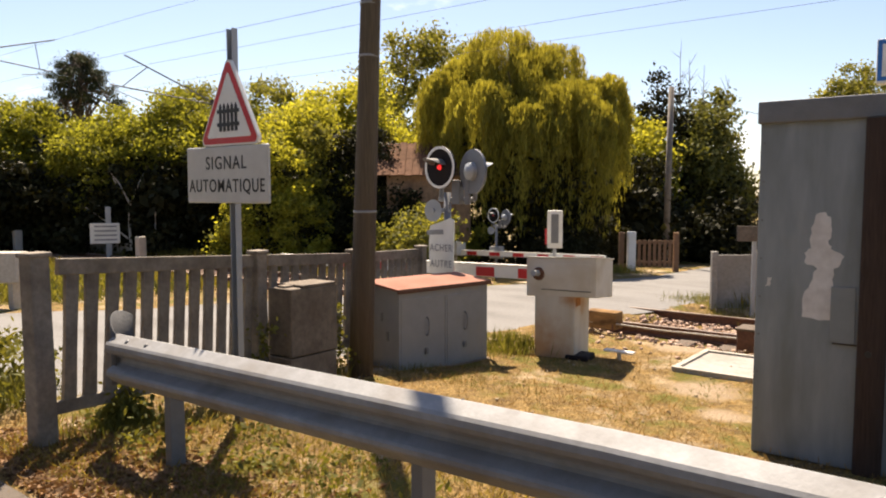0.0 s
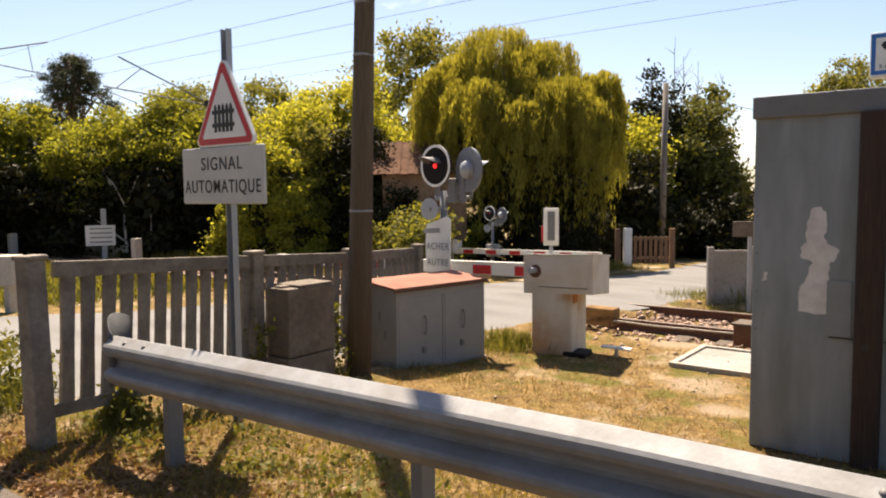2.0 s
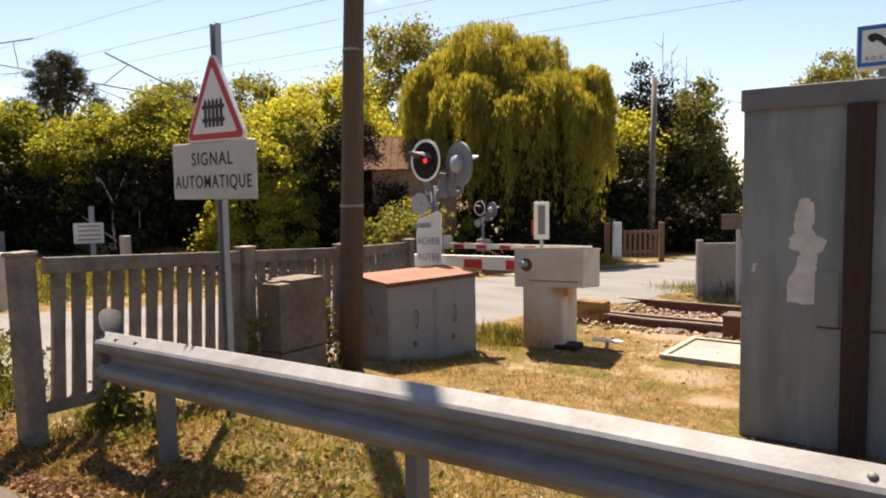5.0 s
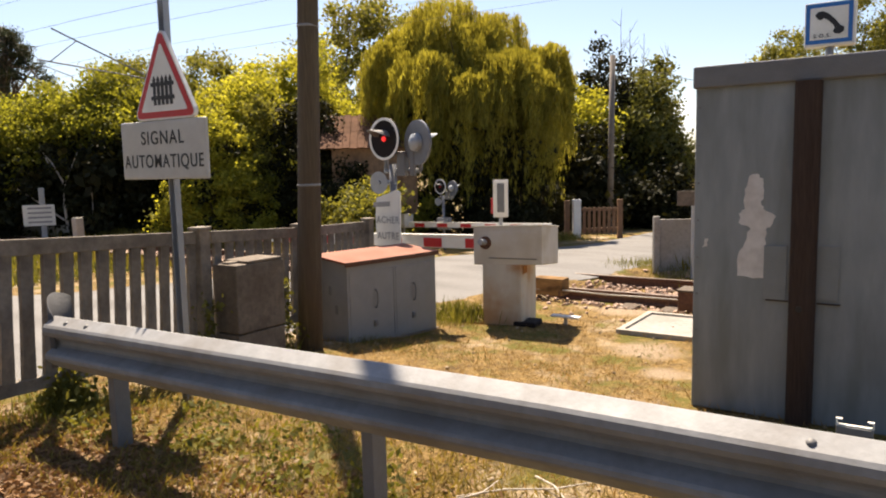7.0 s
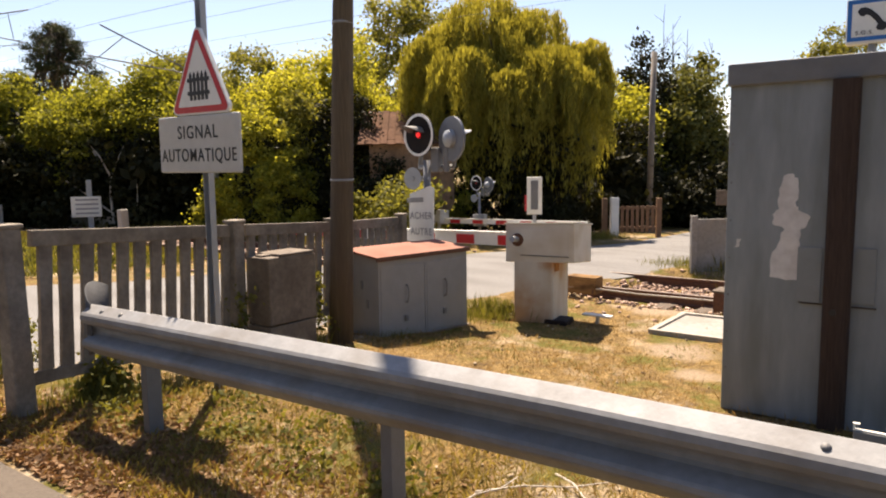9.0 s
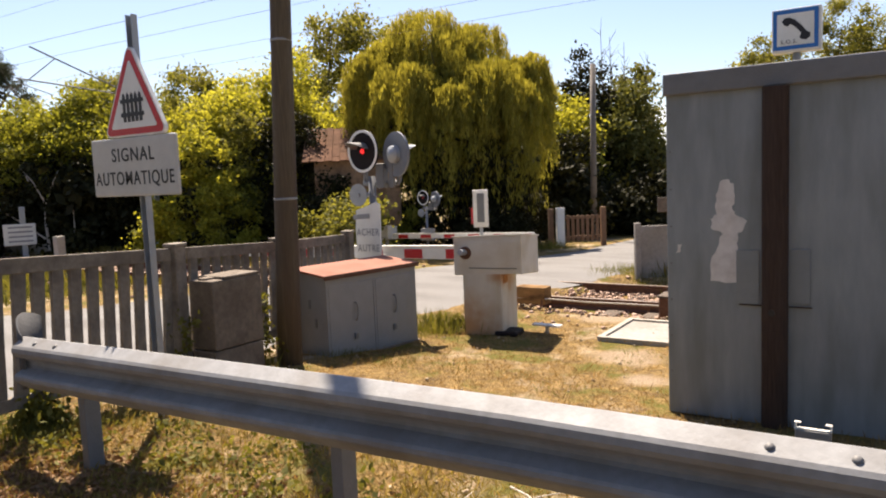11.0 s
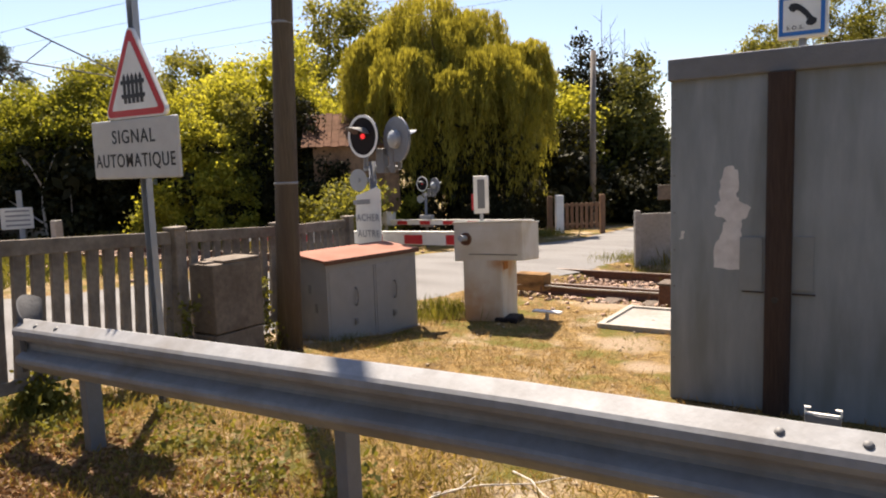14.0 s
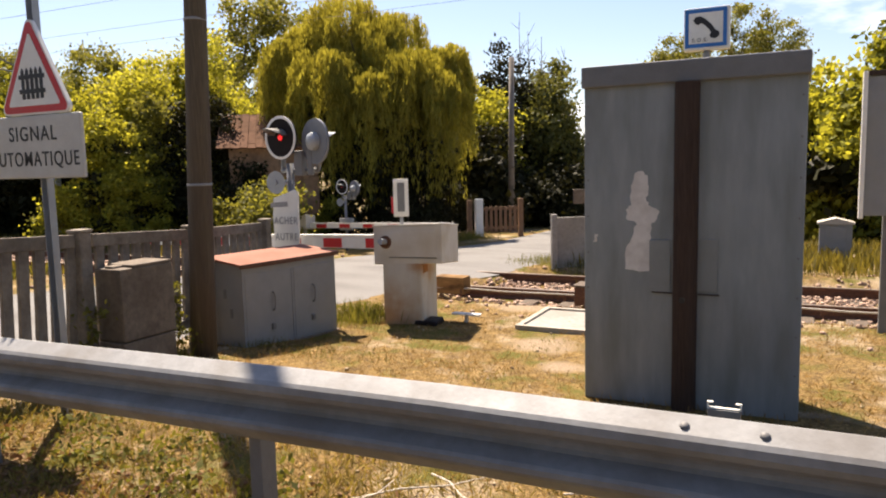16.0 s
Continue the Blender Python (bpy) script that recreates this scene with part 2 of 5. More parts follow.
ROOFRED = mat("faded_red_lid_paint", (0.255, 0.105, 0.07), 0.75, spec=0.2, var=0.14, scale=9, stain=(0.19, 0.072, 0.045), stain_scale=2.2, stain_amt=0.6)
BLOCKWOOD = mat("rust_streaked_timber", (0.24, 0.14, 0.06), 0.9, var=0.3, scale=9, stain=(0.03, 0.018, 0.012), stain_scale=4.5, stain_amt=0.9, stretch=(1, 1, 2.5), bump=0.4, spec=0.1)
RUSTPATCH = mat("rust_stain", (0.3, 0.13, 0.04), 0.9, var=0.4, scale=22)
WHITE = mat("white_paint", (0.78, 0.77, 0.73), 0.45, var=0.05, scale=8, stain=(0.55, 0.52, 0.46), stain_scale=2.5, stain_amt=0.4)
SIGNWHITE = mat("sign_white", (0.74, 0.73, 0.68), 0.4, var=0.04, scale=9, stain=(0.52, 0.5, 0.44), stain_scale=3, stain_amt=0.4)
PLATE = mat("weathered_sign_plate", (0.49, 0.475, 0.435), 0.5, var=0.06, scale=9, stain=(0.38, 0.36, 0.32), stain_scale=3.5, stain_amt=0.5)
RED = mat("sign_red", (0.5, 0.02, 0.024), 0.4, var=0.08)
BLUE = mat("sign_blue", (0.02, 0.14, 0.42), 0.4, var=0.08)
BLACK = mat("sign_black", (0.015, 0.015, 0.017), 0.5, var=0.1)
DIAL = mat("signal_black", (0.014, 0.01, 0.01), 0.75, var=0.2, spec=0.2)
PAPER = mat("torn_paper", (0.62, 0.6, 0.58), 0.9, var=0.08, scale=14, stain=(0.45, 0.42, 0.4), stain_scale=9, stain_amt=0.6)
SIGNBACK = mat("dull_signal_grey", (0.15, 0.16, 0.18), 0.5, 0.2, var=0.1, stain=(0.09, 0.09, 0.1), stain_scale=5)
SIGNGREY = mat("sign_back_grey", (0.33, 0.35, 0.37), 0.5, 0.3, var=0.08)
INK = mat("faded_lettering", (0.27, 0.27, 0.27), 0.7)
BARK = mat("bark", (0.1, 0.075, 0.05), 0.95, var=0.4, scale=9, stretch=(4, 4, 0.7), bump=0.7, bump_scale=25)
DEADWOOD = mat("pale_dead_wood", (0.5, 0.45, 0.38), 0.9, var=0.2)
OCHRE = mat("ochre_render", (0.29, 0.18, 0.105), 0.9, var=0.3, scale=9, stain=(0.13, 0.085, 0.055), stain_scale=2.2, stain_amt=0.75, bump=0.6)
TWIG = mat("grey_twig", (0.17, 0.15, 0.13), 0.9)
TILE = mat("clay_tile", (0.13, 0.07, 0.045), 0.95, spec=0.05, var=0.4, scale=6, stain=(0.07, 0.045, 0.03), stain_scale=1.5, stain_amt=0.6, island=0.2)
WIRE = mat("wire_dark", (0.05, 0.05, 0.055), 0.6)
FIELD = mat("ripe_field", (0.5, 0.4, 0.16), 0.95, var=0.2, scale=1.5, stain=(0.3, 0.33, 0.08), stain_scale=0.12, stain_amt=0.7)
RED_LAMP = lamp_mat("lit_red_lamp", (0.7, 0.02, 0.02), 0.45)
LEAF_HEDGE = leaf_mat("hedge_leaves", (0.05, 0.064, 0.012), (0.31, 0.33, 0.055), 0.62)
LEAF_YELLOW = leaf_mat("bright_leaves", (0.14, 0.15, 0.022), (0.46, 0.475, 0.08), 0.62)
LEAF_WILLOW = leaf_mat("willow_leaves", (0.11, 0.105, 0.018), (0.46, 0.42, 0.085), 0.6, (1.15, 1.08, 0.55))
LEAF_SAGE = leaf_mat("sage_leaves", (0.03, 0.04, 0.014), (0.19, 0.2, 0.065), 0.45)
# near-black green: shade inside and under backlit crowns is put into this colour
LEAF_DARK_SHADE = leaf_mat("dark_shaded_leaves", (0.006, 0.007, 0.003), (0.035, 0.036, 0.01), 0.2)
LEAF_GREY = leaf_mat("grey_green_leaves", (0.05, 0.06, 0.018), (0.27, 0.275, 0.07), 0.55)
NEEDLES = leaf_mat("pine_needles", (0.01, 0.02, 0.012), (0.05, 0.06, 0.025), 0.2)
DRY_BLADE = leaf_mat("dry_grass", (0.11, 0.065, 0.024), (0.46, 0.305, 0.105), 0.35, (1.1, 1.0, 0.8))
GREEN_BLADE = leaf_mat("green_weeds", (0.045, 0.06, 0.014), (0.24, 0.23, 0.06), 0.4)
VERGE_BLADE = leaf_mat("verge_grass_blades", (0.05, 0.048, 0.013), (0.27, 0.23, 0.06), 0.4)
OLIVE_BLADE = leaf_mat("olive_grass_blades", (0.05, 0.042, 0.012), (0.36, 0.29, 0.085), 0.4)
LITTER = leaf_mat("brown_leaf_litter", (0.045, 0.025, 0.013), (0.38, 0.225, 0.11), 0.2, (1.1, 0.9, 0.6))


# ---- mesh helpers ----
def part(name, bm, material, parent=None, label="", smooth=False):
    """Links a bmesh as one mesh object under a thing or a part."""
    me = bpy.data.meshes.new(name)
    bm.normal_update()
    bm.to_mesh(me)
    bm.free()
    if smooth:
        me.polygons.foreach_set("use_smooth", [True] * len(me.polygons))
    me.materials.append(material)
    ob = new(name, me)
    ob.parent = parent
    if label:
        ob["label"] = label
    return ob


def again(name, me, parent, m):
    """One more object on a mesh that is already there."""
    ob = new(name, me)
    ob.parent = parent
    ob.matrix_basis = m
    return ob


def thing(name, m, label, category, group="", kind=""):
    ob = new(name)
    ob.empty_display_size = 0.1
    ob.matrix_basis = m
    return tagged(ob, label, category, group, kind)


def box(bm, c, s, bevel=0.0, m=None):
    made = bmesh.ops.create_cube(bm, size=1, matrix=(m or Matrix()) @ Matrix.Translation(c) @ Matrix.Diagonal((*s, 1)))
    if bevel:
        edges = {e for v in made["verts"] for e in v.link_edges}
        bmesh.ops.bevel(bm, geom=list(edges), offset=bevel, segments=2, profile=0.5, affect="EDGES")
    return bm


def tube(bm, a, b, r0, r1=None, seg=12, caps=True):
    a, b = Vector(a), Vector(b)
    d = b - a
    bmesh.ops.create_cone(bm, cap_ends=caps, segments=seg, radius1=r0, radius2=r0 if r1 is None else r1, depth=d.length,
                          matrix=Matrix.Translation((a + b) / 2) @ d.to_track_quat("Z", "Y").to_matrix().to_4x4())
    return bm


def extrude(bm, pts, depth, m=None):
    """A closed outline in the x-z plane, pulled by depth along +y."""
    m = m or Matrix()
    f = [bm.verts.new(m @ Vector((x, 0, z))) for x, z in pts]
    b = [bm.verts.new(m @ Vector((x, depth, z))) for x, z in pts]
    n = len(pts)
    bm.faces.new(f)
    bm.faces.new(b[::-1])
    for i in range(n):
        bm.faces.new((f[(i + 1) % n], f[i], b[i], b[(i + 1) % n]))
    bmesh.ops.recalc_face_normals(bm, faces=bm.faces)
    return bm


def loft(bm, pts, radii, seg=12):
    """One tube through several points."""
    rings = []
    pts = [Vector(p) for p in pts]
    for i, (p, r) in enumerate(zip(pts, radii)):
        d = pts[min(i + 1, len(pts) - 1)] - pts[max(i - 1, 0)]
        q = d.to_track_quat("Z", "Y")
        rings.append([bm.verts.new(p + q @ Vector((r * math.cos(6.28319 * k / seg), r * math.sin(6.28319 * k / seg), 0))) for k in range(seg)])
    for a, b in zip(rings, rings[1:]):
        for k in range(seg):
            bm.faces.new((a[k], a[(k + 1) % seg], b[(k + 1) % seg], b[k]))
    bm.faces.new(rings[0][::-1])
    bm.faces.new(rings[-1])
    return bm


def sheet(name, co, quads, material, parent=None):
    """A mesh from arrays of corners and of quads."""
    me = bpy.data.meshes.new(name)
    co, quads = np.asarray(co, np.float32), np.asarray(quads, np.int32)
    me.vertices.add(len(co))
    me.vertices.foreach_set("co", co.ravel())
    me.loops.add(quads.size)
    me.loops.foreach_set("vertex_index", quads.ravel())
    me.polygons.add(len(quads))
    me.polygons.foreach_set("loop_start", np.arange(0, quads.size, 4, dtype=np.int32))
    me.polygons.foreach_set("loop_total", np.full(len(quads), 4, np.int32))
    me.update(calc_edges=True)
    me.validate()
    me.materials.append(material)
    ob = new(name, me)
    ob.parent = parent
    return ob


RNG = np.random.default_rng(7)


def unit(n):
    v = RNG.normal(size=(n, 3))
    return v / np.linalg.norm(v, axis=1)[:, None]


def leaf_quads(p, axis, size, width=0.5):
    """Diamond leaves at p, along axis, of the given lengths."""
    n = len(p)
    side = np.cross(axis, unit(n))
    side /= np.linalg.norm(side, axis=1)[:, None] + 1e-9
    s = np.broadcast_to(np.asarray(size), (n,))[:, None]
    a, b = p - axis * s * 0.5, p + axis * s * 0.5
    l, r = p - side * s * width * 0.5, p + side * s * width * 0.5
    co = np.stack([a, l, b, r], 1).reshape(-1, 3)
    return co, np.arange(4 * n).reshape(-1, 4)


def crown(name, blobs, count, size, material, parent, clump=0.42, per=130, width=0.6):
    """A crown of leaves in clumps that sit mostly on the outside of a few rough blobs: (x, y, z, rx, ry, rz)."""
    blobs = np.array(blobs, float)
    vol = (blobs[:, 3] * blobs[:, 4] * blobs[:, 5]) ** 0.7
    k = RNG.choice(len(blobs), max(1, count // per), p=vol / vol.sum())
    d = unit(len(k))
    rad = RNG.uniform(0.45, 1.0, len(k)) ** 0.5 * RNG.uniform(0.85, 1.16, len(k))
    centre = blobs[k, :3] + d * rad[:, None] * blobs[k, 3:]
    n = len(k) * per
    which = np.repeat(np.arange(len(k)), per)
    spread = (clump * RNG.uniform(0.6, 1.25, len(k)))[which][:, None]
    p = centre[which] + RNG.normal(size=(n, 3)) * spread * np.array([0.6, 0.6, 0.42])
    axis = unit(n) * 0.8 + d[which] * 0.5 - np.array([0, 0, 0.35])
    axis /= np.linalg.norm(axis, axis=1)[:, None]
    p[:, 2] = np.maximum(p[:, 2], 0.03)
    co, q = leaf_quads(p, axis, size * RNG.uniform(0.6, 1.3, n), width)
    return sheet(name, co, q, material, parent)


def limbs(name, height, r, tips, parent, material, lean=(0, 0)):
    """A tapered trunk with limbs out to the tips."""
    bm = bmesh.new()
    p, steps = Vector((0, 0, -0.15)), 5
    pts = [p]
    for i in range(1, steps + 1):
        k = i / steps
        pts.append(Vector((lean[0] * k + random.uniform(-0.05, 0.05), lean[1] * k + random.uniform(-0.05, 0.05), height * k)))
    for i in range(steps):
        tube(bm, pts[i], pts[i + 1], r * (1 - 0.14 * i), r * (1 - 0.14 * (i + 1)), 10)
    for t in tips:
        t = Vector(t)
        start = pts[random.randint(2, steps)]
        mid = start.lerp(t, 0.5) + Vector((random.uniform(-0.2, 0.2), random.uniform(-0.2, 0.2), 0.15))
        tube(bm, start, mid, r * 0.4, r * 0.25, 7)
        tube(bm, mid, t, r * 0.25, r * 0.07, 6)
        for _ in range(3):
            e = t + Vector((random.uniform(-0.6, 0.6), random.uniform(-0.6, 0.6), random.uniform(0.0, 0.6)))
            tube(bm, mid.lerp(t, random.uniform(0.3, 0.9)), e, r * 0.1, r * 0.03, 5)
    return part(name, bm, material, parent, smooth=True)


def tree(x, y, height, blobs, count, size, material, label, category="tree", name="tree", trunk=0.14, group="", clump=0.42, inner=0.6):
    ob = thing(name, pose(x, y, gz(x, y)), label, category, group)
    limbs("trunk", height * 0.55, trunk, [(b[0] * 0.8, b[1] * 0.8, b[2]) for b in blobs], ob, BARK)
    crown("crown", blobs, count, size, material, ob, clump)
    # near-black leaves in the lower blobs paint the shade inside the crown
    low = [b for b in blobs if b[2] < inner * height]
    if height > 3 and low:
        crown("inner_shade_crown", [(x, y, z, a * 0.8, b * 0.8, c * 0.85) for x, y, z, a, b, c in low], count // 4, size * 2.1, LEAF_DARK_SHADE, ob, clump)
    return ob


def lettering(name, body, size, material, parent, m, squeeze=1.0):
    cu = bpy.data.curves.new(name, "FONT")
    cu.body, cu.size, cu.align_x, cu.align_y, cu.extrude, cu.offset = body, size, "CENTER", "CENTER", 0.001, 0.009 * size
    cu.space_character = 1.16
    tmp = new("lettering_draft", cu)
    me = bpy.data.meshes.new_from_object(tmp.evaluated_get(bpy.context.evaluated_depsgraph_get()))
    me.name = name
    bpy.data.objects.remove(tmp)
    me.materials.clear()
    me.materials.append(material)
    ob = new(name, me)
    ob.parent = parent
    ob.matrix_basis = m @ Matrix.Diagonal((squeeze, 1, 1, 1))
    return ob


# ---- ground, road, track ----
ROAD = [(-60, -15.5, -9.5), (-8, -13.0, -7.0), (2, -12.6, -6.3), (5, -12.2, -6.1), (7.5, -11.4, -6.35), (8.6, -10.8, -5.7), (10, -10.1, -5.25),
        (12.8, -8.9, -4.45), (15, -7.8, -4.3), (18, -7.2, -4.7), (24, -7.4, -5.0), (34, -8.4, -5.9), (60, -14, -11)]
TRACK_Y = 11.05


def road_edges(y):
    r = np.array(ROAD)
    return np.interp(y, r[:, 0], r[:, 1]), np.interp(y, r[:, 0], r[:, 2])


def bed(x, y):
    """How far the track bed lies below the ground beside it; level at the crossing."""
    l, r = road_edges(y)
    off = np.clip(np.maximum(x - r, l - x) / 0.35, 0, 1)
    return 0.15 * off * np.clip((1.75 - np.abs(np.asarray(y) - TRACK_Y)) / 0.35, 0, 1)


def spaced(lo, hi, step, far):
    inner = np.arange(lo, hi + step / 2, step)
    grow = np.cumsum(step * 1.32 ** np.arange(1, 40))
    grow = grow[grow < far]
    return np.concatenate([(lo - grow)[::-1], inner, hi + grow])


gx, gy = np.meshgrid(spaced(-14, 5, 0.14, 1500), spaced(-2, 15, 0.14, 1500), indexing="ij")
gh = ground_z(gx, gy) - bed(gx, gy)
for i in range(gx.shape[0]):
    for j in range(gx.shape[1]):
        x, y = gx[i, j], gy[i, j]
        if abs(x) < 30 and abs(y) < 40:
            gh[i, j] += 0.02 * noise.noise((x * 1.3, y * 1.3, 0)) + 0.008 * noise.noise((x * 5, y * 5, 3))
nx, ny = gx.shape
idx = np.arange(nx * ny).reshape(nx, ny)
ground = sheet("ground", np.stack([gx, gy, gh], -1).reshape(-1, 3),
               np.stack([idx[:-1, :-1], idx[1:, :-1], idx[1:, 1:], idx[:-1, 1:]], -1).reshape(-1, 4), GROUND)
tagged(ground, "dry yellowed grass and bare earth beside the track", "ground", kind="structure")


def ribbon(name, stations, material, lift, label, cols=10):
    """A paved strip on the ground, between two edges given along y."""
    ys = np.concatenate([np.arange(-60, -2, 4), np.arange(-2, 20, 0.25), np.arange(20, 60, 3)])
    s = np.array(stations)
    ys = ys[(ys >= s[0, 0]) & (ys <= s[-1, 0])]
    l, r = np.interp(ys, s[:, 0], s[:, 1]), np.interp(ys, s[:, 0], s[:, 2])
    k = np.linspace(0, 1, cols)
    wob = np.array([[0.1 * noise.noise((y * 0.9, c * 9.0, 1)) if c in (0, 1) else 0 for c in k] for y in ys])
    x = l[:, None] + (r - l)[:, None] * k + wob
    y = np.repeat(ys[:, None], cols, 1)
    z = ground_z(x, y) + lift + 0.03 * np.sin(np.pi * k) - 0.03 * np.isin(k, (0, 1))
    i = np.arange(x.size).reshape(x.shape)
    ob = sheet(name, np.stack([x, y, z], -1).reshape(-1, 3), np.stack([i[:-1, :-1], i[:-1, 1:], i[1:, 1:], i[1:, :-1]], -1).reshape(-1, 4), material)
    ob.data.polygons.foreach_set("use_smooth", [True] * len(ob.data.polygons))
    return tagged(ob, label, "road", kind="structure")


ribbon("road", ROAD, ASPHALT, 0.025, "sun-bleached grey asphalt road over the crossing")
ribbon("pavement", [(-30, -7.0, 30), (1.2, -6.6, 30), (1.75, -5.6, 30), (1.86, -5.0, 30), (1.95, -4.5, 30)], LAYBY, 0.012, "worn asphalt lay-by before the guard rail", 40)

# rails: foot, web and head
RAIL_TOP = -0.275
for yy in (10.35, 11.78):
    rail = thing("rail", pose(0, yy, RAIL_TOP), "rusty steel running rail of the single track", "rail", "rails of the track")
    bm = bmesh.new()
    outline = [(-0.07, -0.16), (0.07, -0.16), (0.07, -0.15), (0.012, -0.125), (0.012, -0.05), (0.036, -0.035), (0.036, -0.004),
               (-0.036, -0.004), (-0.036, -0.035), (-0.012, -0.05), (-0.012, -0.125), (-0.07, -0.15)]
    extrude(bm, outline, 160, pose(-110, 0, 0, 0, 0, -90))
    part("rail_body", bm, RUST, rail)
    bm = bmesh.new()
    box(bm, (-30, 0, -0.001), (160, 0.062, 0.006))
    part("rail_head", bm, RAILHEAD, rail, "worn shiny running surface")
for x in np.arange(-3.6, 9, 0.6):
    bm = bmesh.new()
    box(bm, (0, 0, 0), (0.24, 2.5, 0.12), 0.012)
    s = part("sleeper", bm, SLEEPER)
    s.matrix_basis = pose(x, TRACK_Y + random.uniform(-0.03, 0.03), RAIL_TOP - 0.2, 0, 0, random.uniform(-1, 1))
    tagged(s, "dark weathered timber sleeper in the ballast", "sleeper", "sleepers under the rails")


def stones(name, p, size, material, label, category):
    """Loose stones: boxes knocked out of shape."""
    n = len(p)
    base = np.array([[-1, -1, -1], [1, -1, -1], [1, 1, -1], [-1, 1, -1], [-1, -1, 1], [1, -1, 1], [1, 1, 1], [-1, 1, 1]], float) * 0.5
    q = np.array([[0, 3, 2, 1], [4, 5, 6, 7], [0, 1, 5, 4], [1, 2, 6, 5], [2, 3, 7, 6], [3, 0, 4, 7]])
    v = base[None] * (size * RNG.uniform(0.5, 1.4, (n, 1)))[:, None, :] * RNG.uniform(0.7, 1.3, (n, 1, 3)) * RNG.uniform(0.65, 1.2, (n, 8, 3))
    a = RNG.uniform(0, 6.28, n)
    c, s = np.cos(a)[:, None], np.sin(a)[:, None]
    v = np.stack([v[..., 0] * c - v[..., 1] * s, v[..., 0] * s + v[..., 1] * c, v[..., 2] * 0.8 + v[..., 0] * 0.3], -1)
    co = (v + p[:, None, :]).reshape(-1, 3)
    ob = sheet(name, co, (q[None] + 8 * np.arange(n)[:, None, None]).reshape(-1, 4), material)
    return tagged(ob, label, category, kind="stuff")


n = 17000
bx, by = RNG.uniform(-34, 9, n), TRACK_Y + RNG.normal(0, 0.95, n)
l, r = road_edges(by)
keep = ((bx > r + 0.15) | (bx < l - 0.15)) & (np.abs(by - 10.35) > 0.08) & (np.abs(by - 11.78) > 0.08)
bx, by = bx[keep], by[keep]
stones("ballast", np.stack([bx, by, ground_z(bx, by) - bed(bx, by) + 0.012 + 0.03 * (np.abs(by - TRACK_Y) < 0.6)], -1), 0.044, BALLAST, "pale pinkish crushed stone ballast round the rails", "ballast")
n = 320
bx, by = RNG.uniform(-5.2, 3, n), RNG.uniform(1.7, 9.6, n)
stones("gravel", np.stack([bx, by, ground_z(bx, by) + 0.008], -1), 0.02, STONE, "small pale stones scattered over the dry grass", "gravel")

# ---- guard rail ----
RAIL_Y = 2.5
gr = thing("guard_rail", pose(-4.62, RAIL_Y, 0), "galvanised steel W-beam guard rail with fishtail end", "guard rail")
prof = [(0.006, 0.798), (-0.006, 0.8), (-0.072, 0.757), (-0.084, 0.742), (-0.087, 0.715), (-0.076, 0.692), (-0.012, 0.655), (-0.004, 0.64),
        (-0.004, 0.625), (-0.012, 0.61), (-0.074, 0.578), (-0.083, 0.565), (-0.083, 0.545), (-0.074, 0.53), (-0.02, 0.478), (0.0, 0.472)]


def droop(x):
    """The beam sinks a little towards its end."""
    return -0.058 * max(0.0, 1 - x / 3.4) ** 1.1


bm = bmesh.new()
ring = [(y, z) for y, z in prof] + [(y + 0.004, z - 0.002) for y, z in prof[::-1]]
cuts = [-0.04, 0.25, 0.5, 0.8, 1.2, 1.7, 2.2, 2.8, 3.4, 4.5, 7, 10, 14]
rows = [[bm.verts.new((x, y, z + droop(x))) for y, z in ring] for x in cuts]
for p, q in zip(rows, rows[1:]):
    for k in range(len(ring)):
        bm.faces.new((p[k], p[(k + 1) % len(ring)], q[(k + 1) % len(ring)], q[k]))
bm.faces.new(rows[0][::-1])
bm.faces.new(rows[-1])
bmesh.ops.recalc_face_normals(bm, faces=bm.faces)
part("beam", bm, GALV, gr)
bm = bmesh.new()
for k in range(14):
    a0, a1 = k / 14, (k + 1) / 14
    def edge(a):
        ang = a * 1.9
        return Vector((-0.2 * math.sin(ang), 0.17 * (1 - math.cos(ang)) - 0.03, 0))
    grow = lambda a: (0.42 - 0.06 * math.sin(a * 1.6), 0.745 + 0.12 * math.sin(a * 2.4))
    p0, p1 = edge(a0), edge(a1)
    (l0, h0), (l1, h1) = grow(a0), grow(a1)
    vs = [bm.verts.new((p.x, p.y, z)) for p, z in ((p0, l0), (p1, l1), (p1, h1), (p0, h0))]
    bm.faces.new(vs)
bmesh.ops.remove_doubles(bm, verts=bm.verts, dist=1e-5)
bmesh.ops.solidify(bm, geom=bm.faces, thickness=0.006)
part("end_piece", bm, RAIL_END, gr, "curved galvanised end piece", smooth=True)
for px in (0.41, 2.38, 4.36, 6.33, 8.3, 10.3, 12.3):
    bm = bmesh.new()
    top = 0.72 - (0.07 if px < 1 else 0)
    box(bm, (px + 0.09, 0.06, top / 2 - 0.15), (0.066, 0.1, top + 0.3), 0.006)
    # darker than the beam: the beam's shade is put into the post colour
    part("post", bm, GREY_DARK, gr, "dark grey steel post, beam shade put into its colour")
bm = bmesh.new()
box(bm, (4.353, 0.095, 0.75), (0.1, 0.03, 0.094), 0.003)
part("post_head", bm, GREY_DARK, gr)
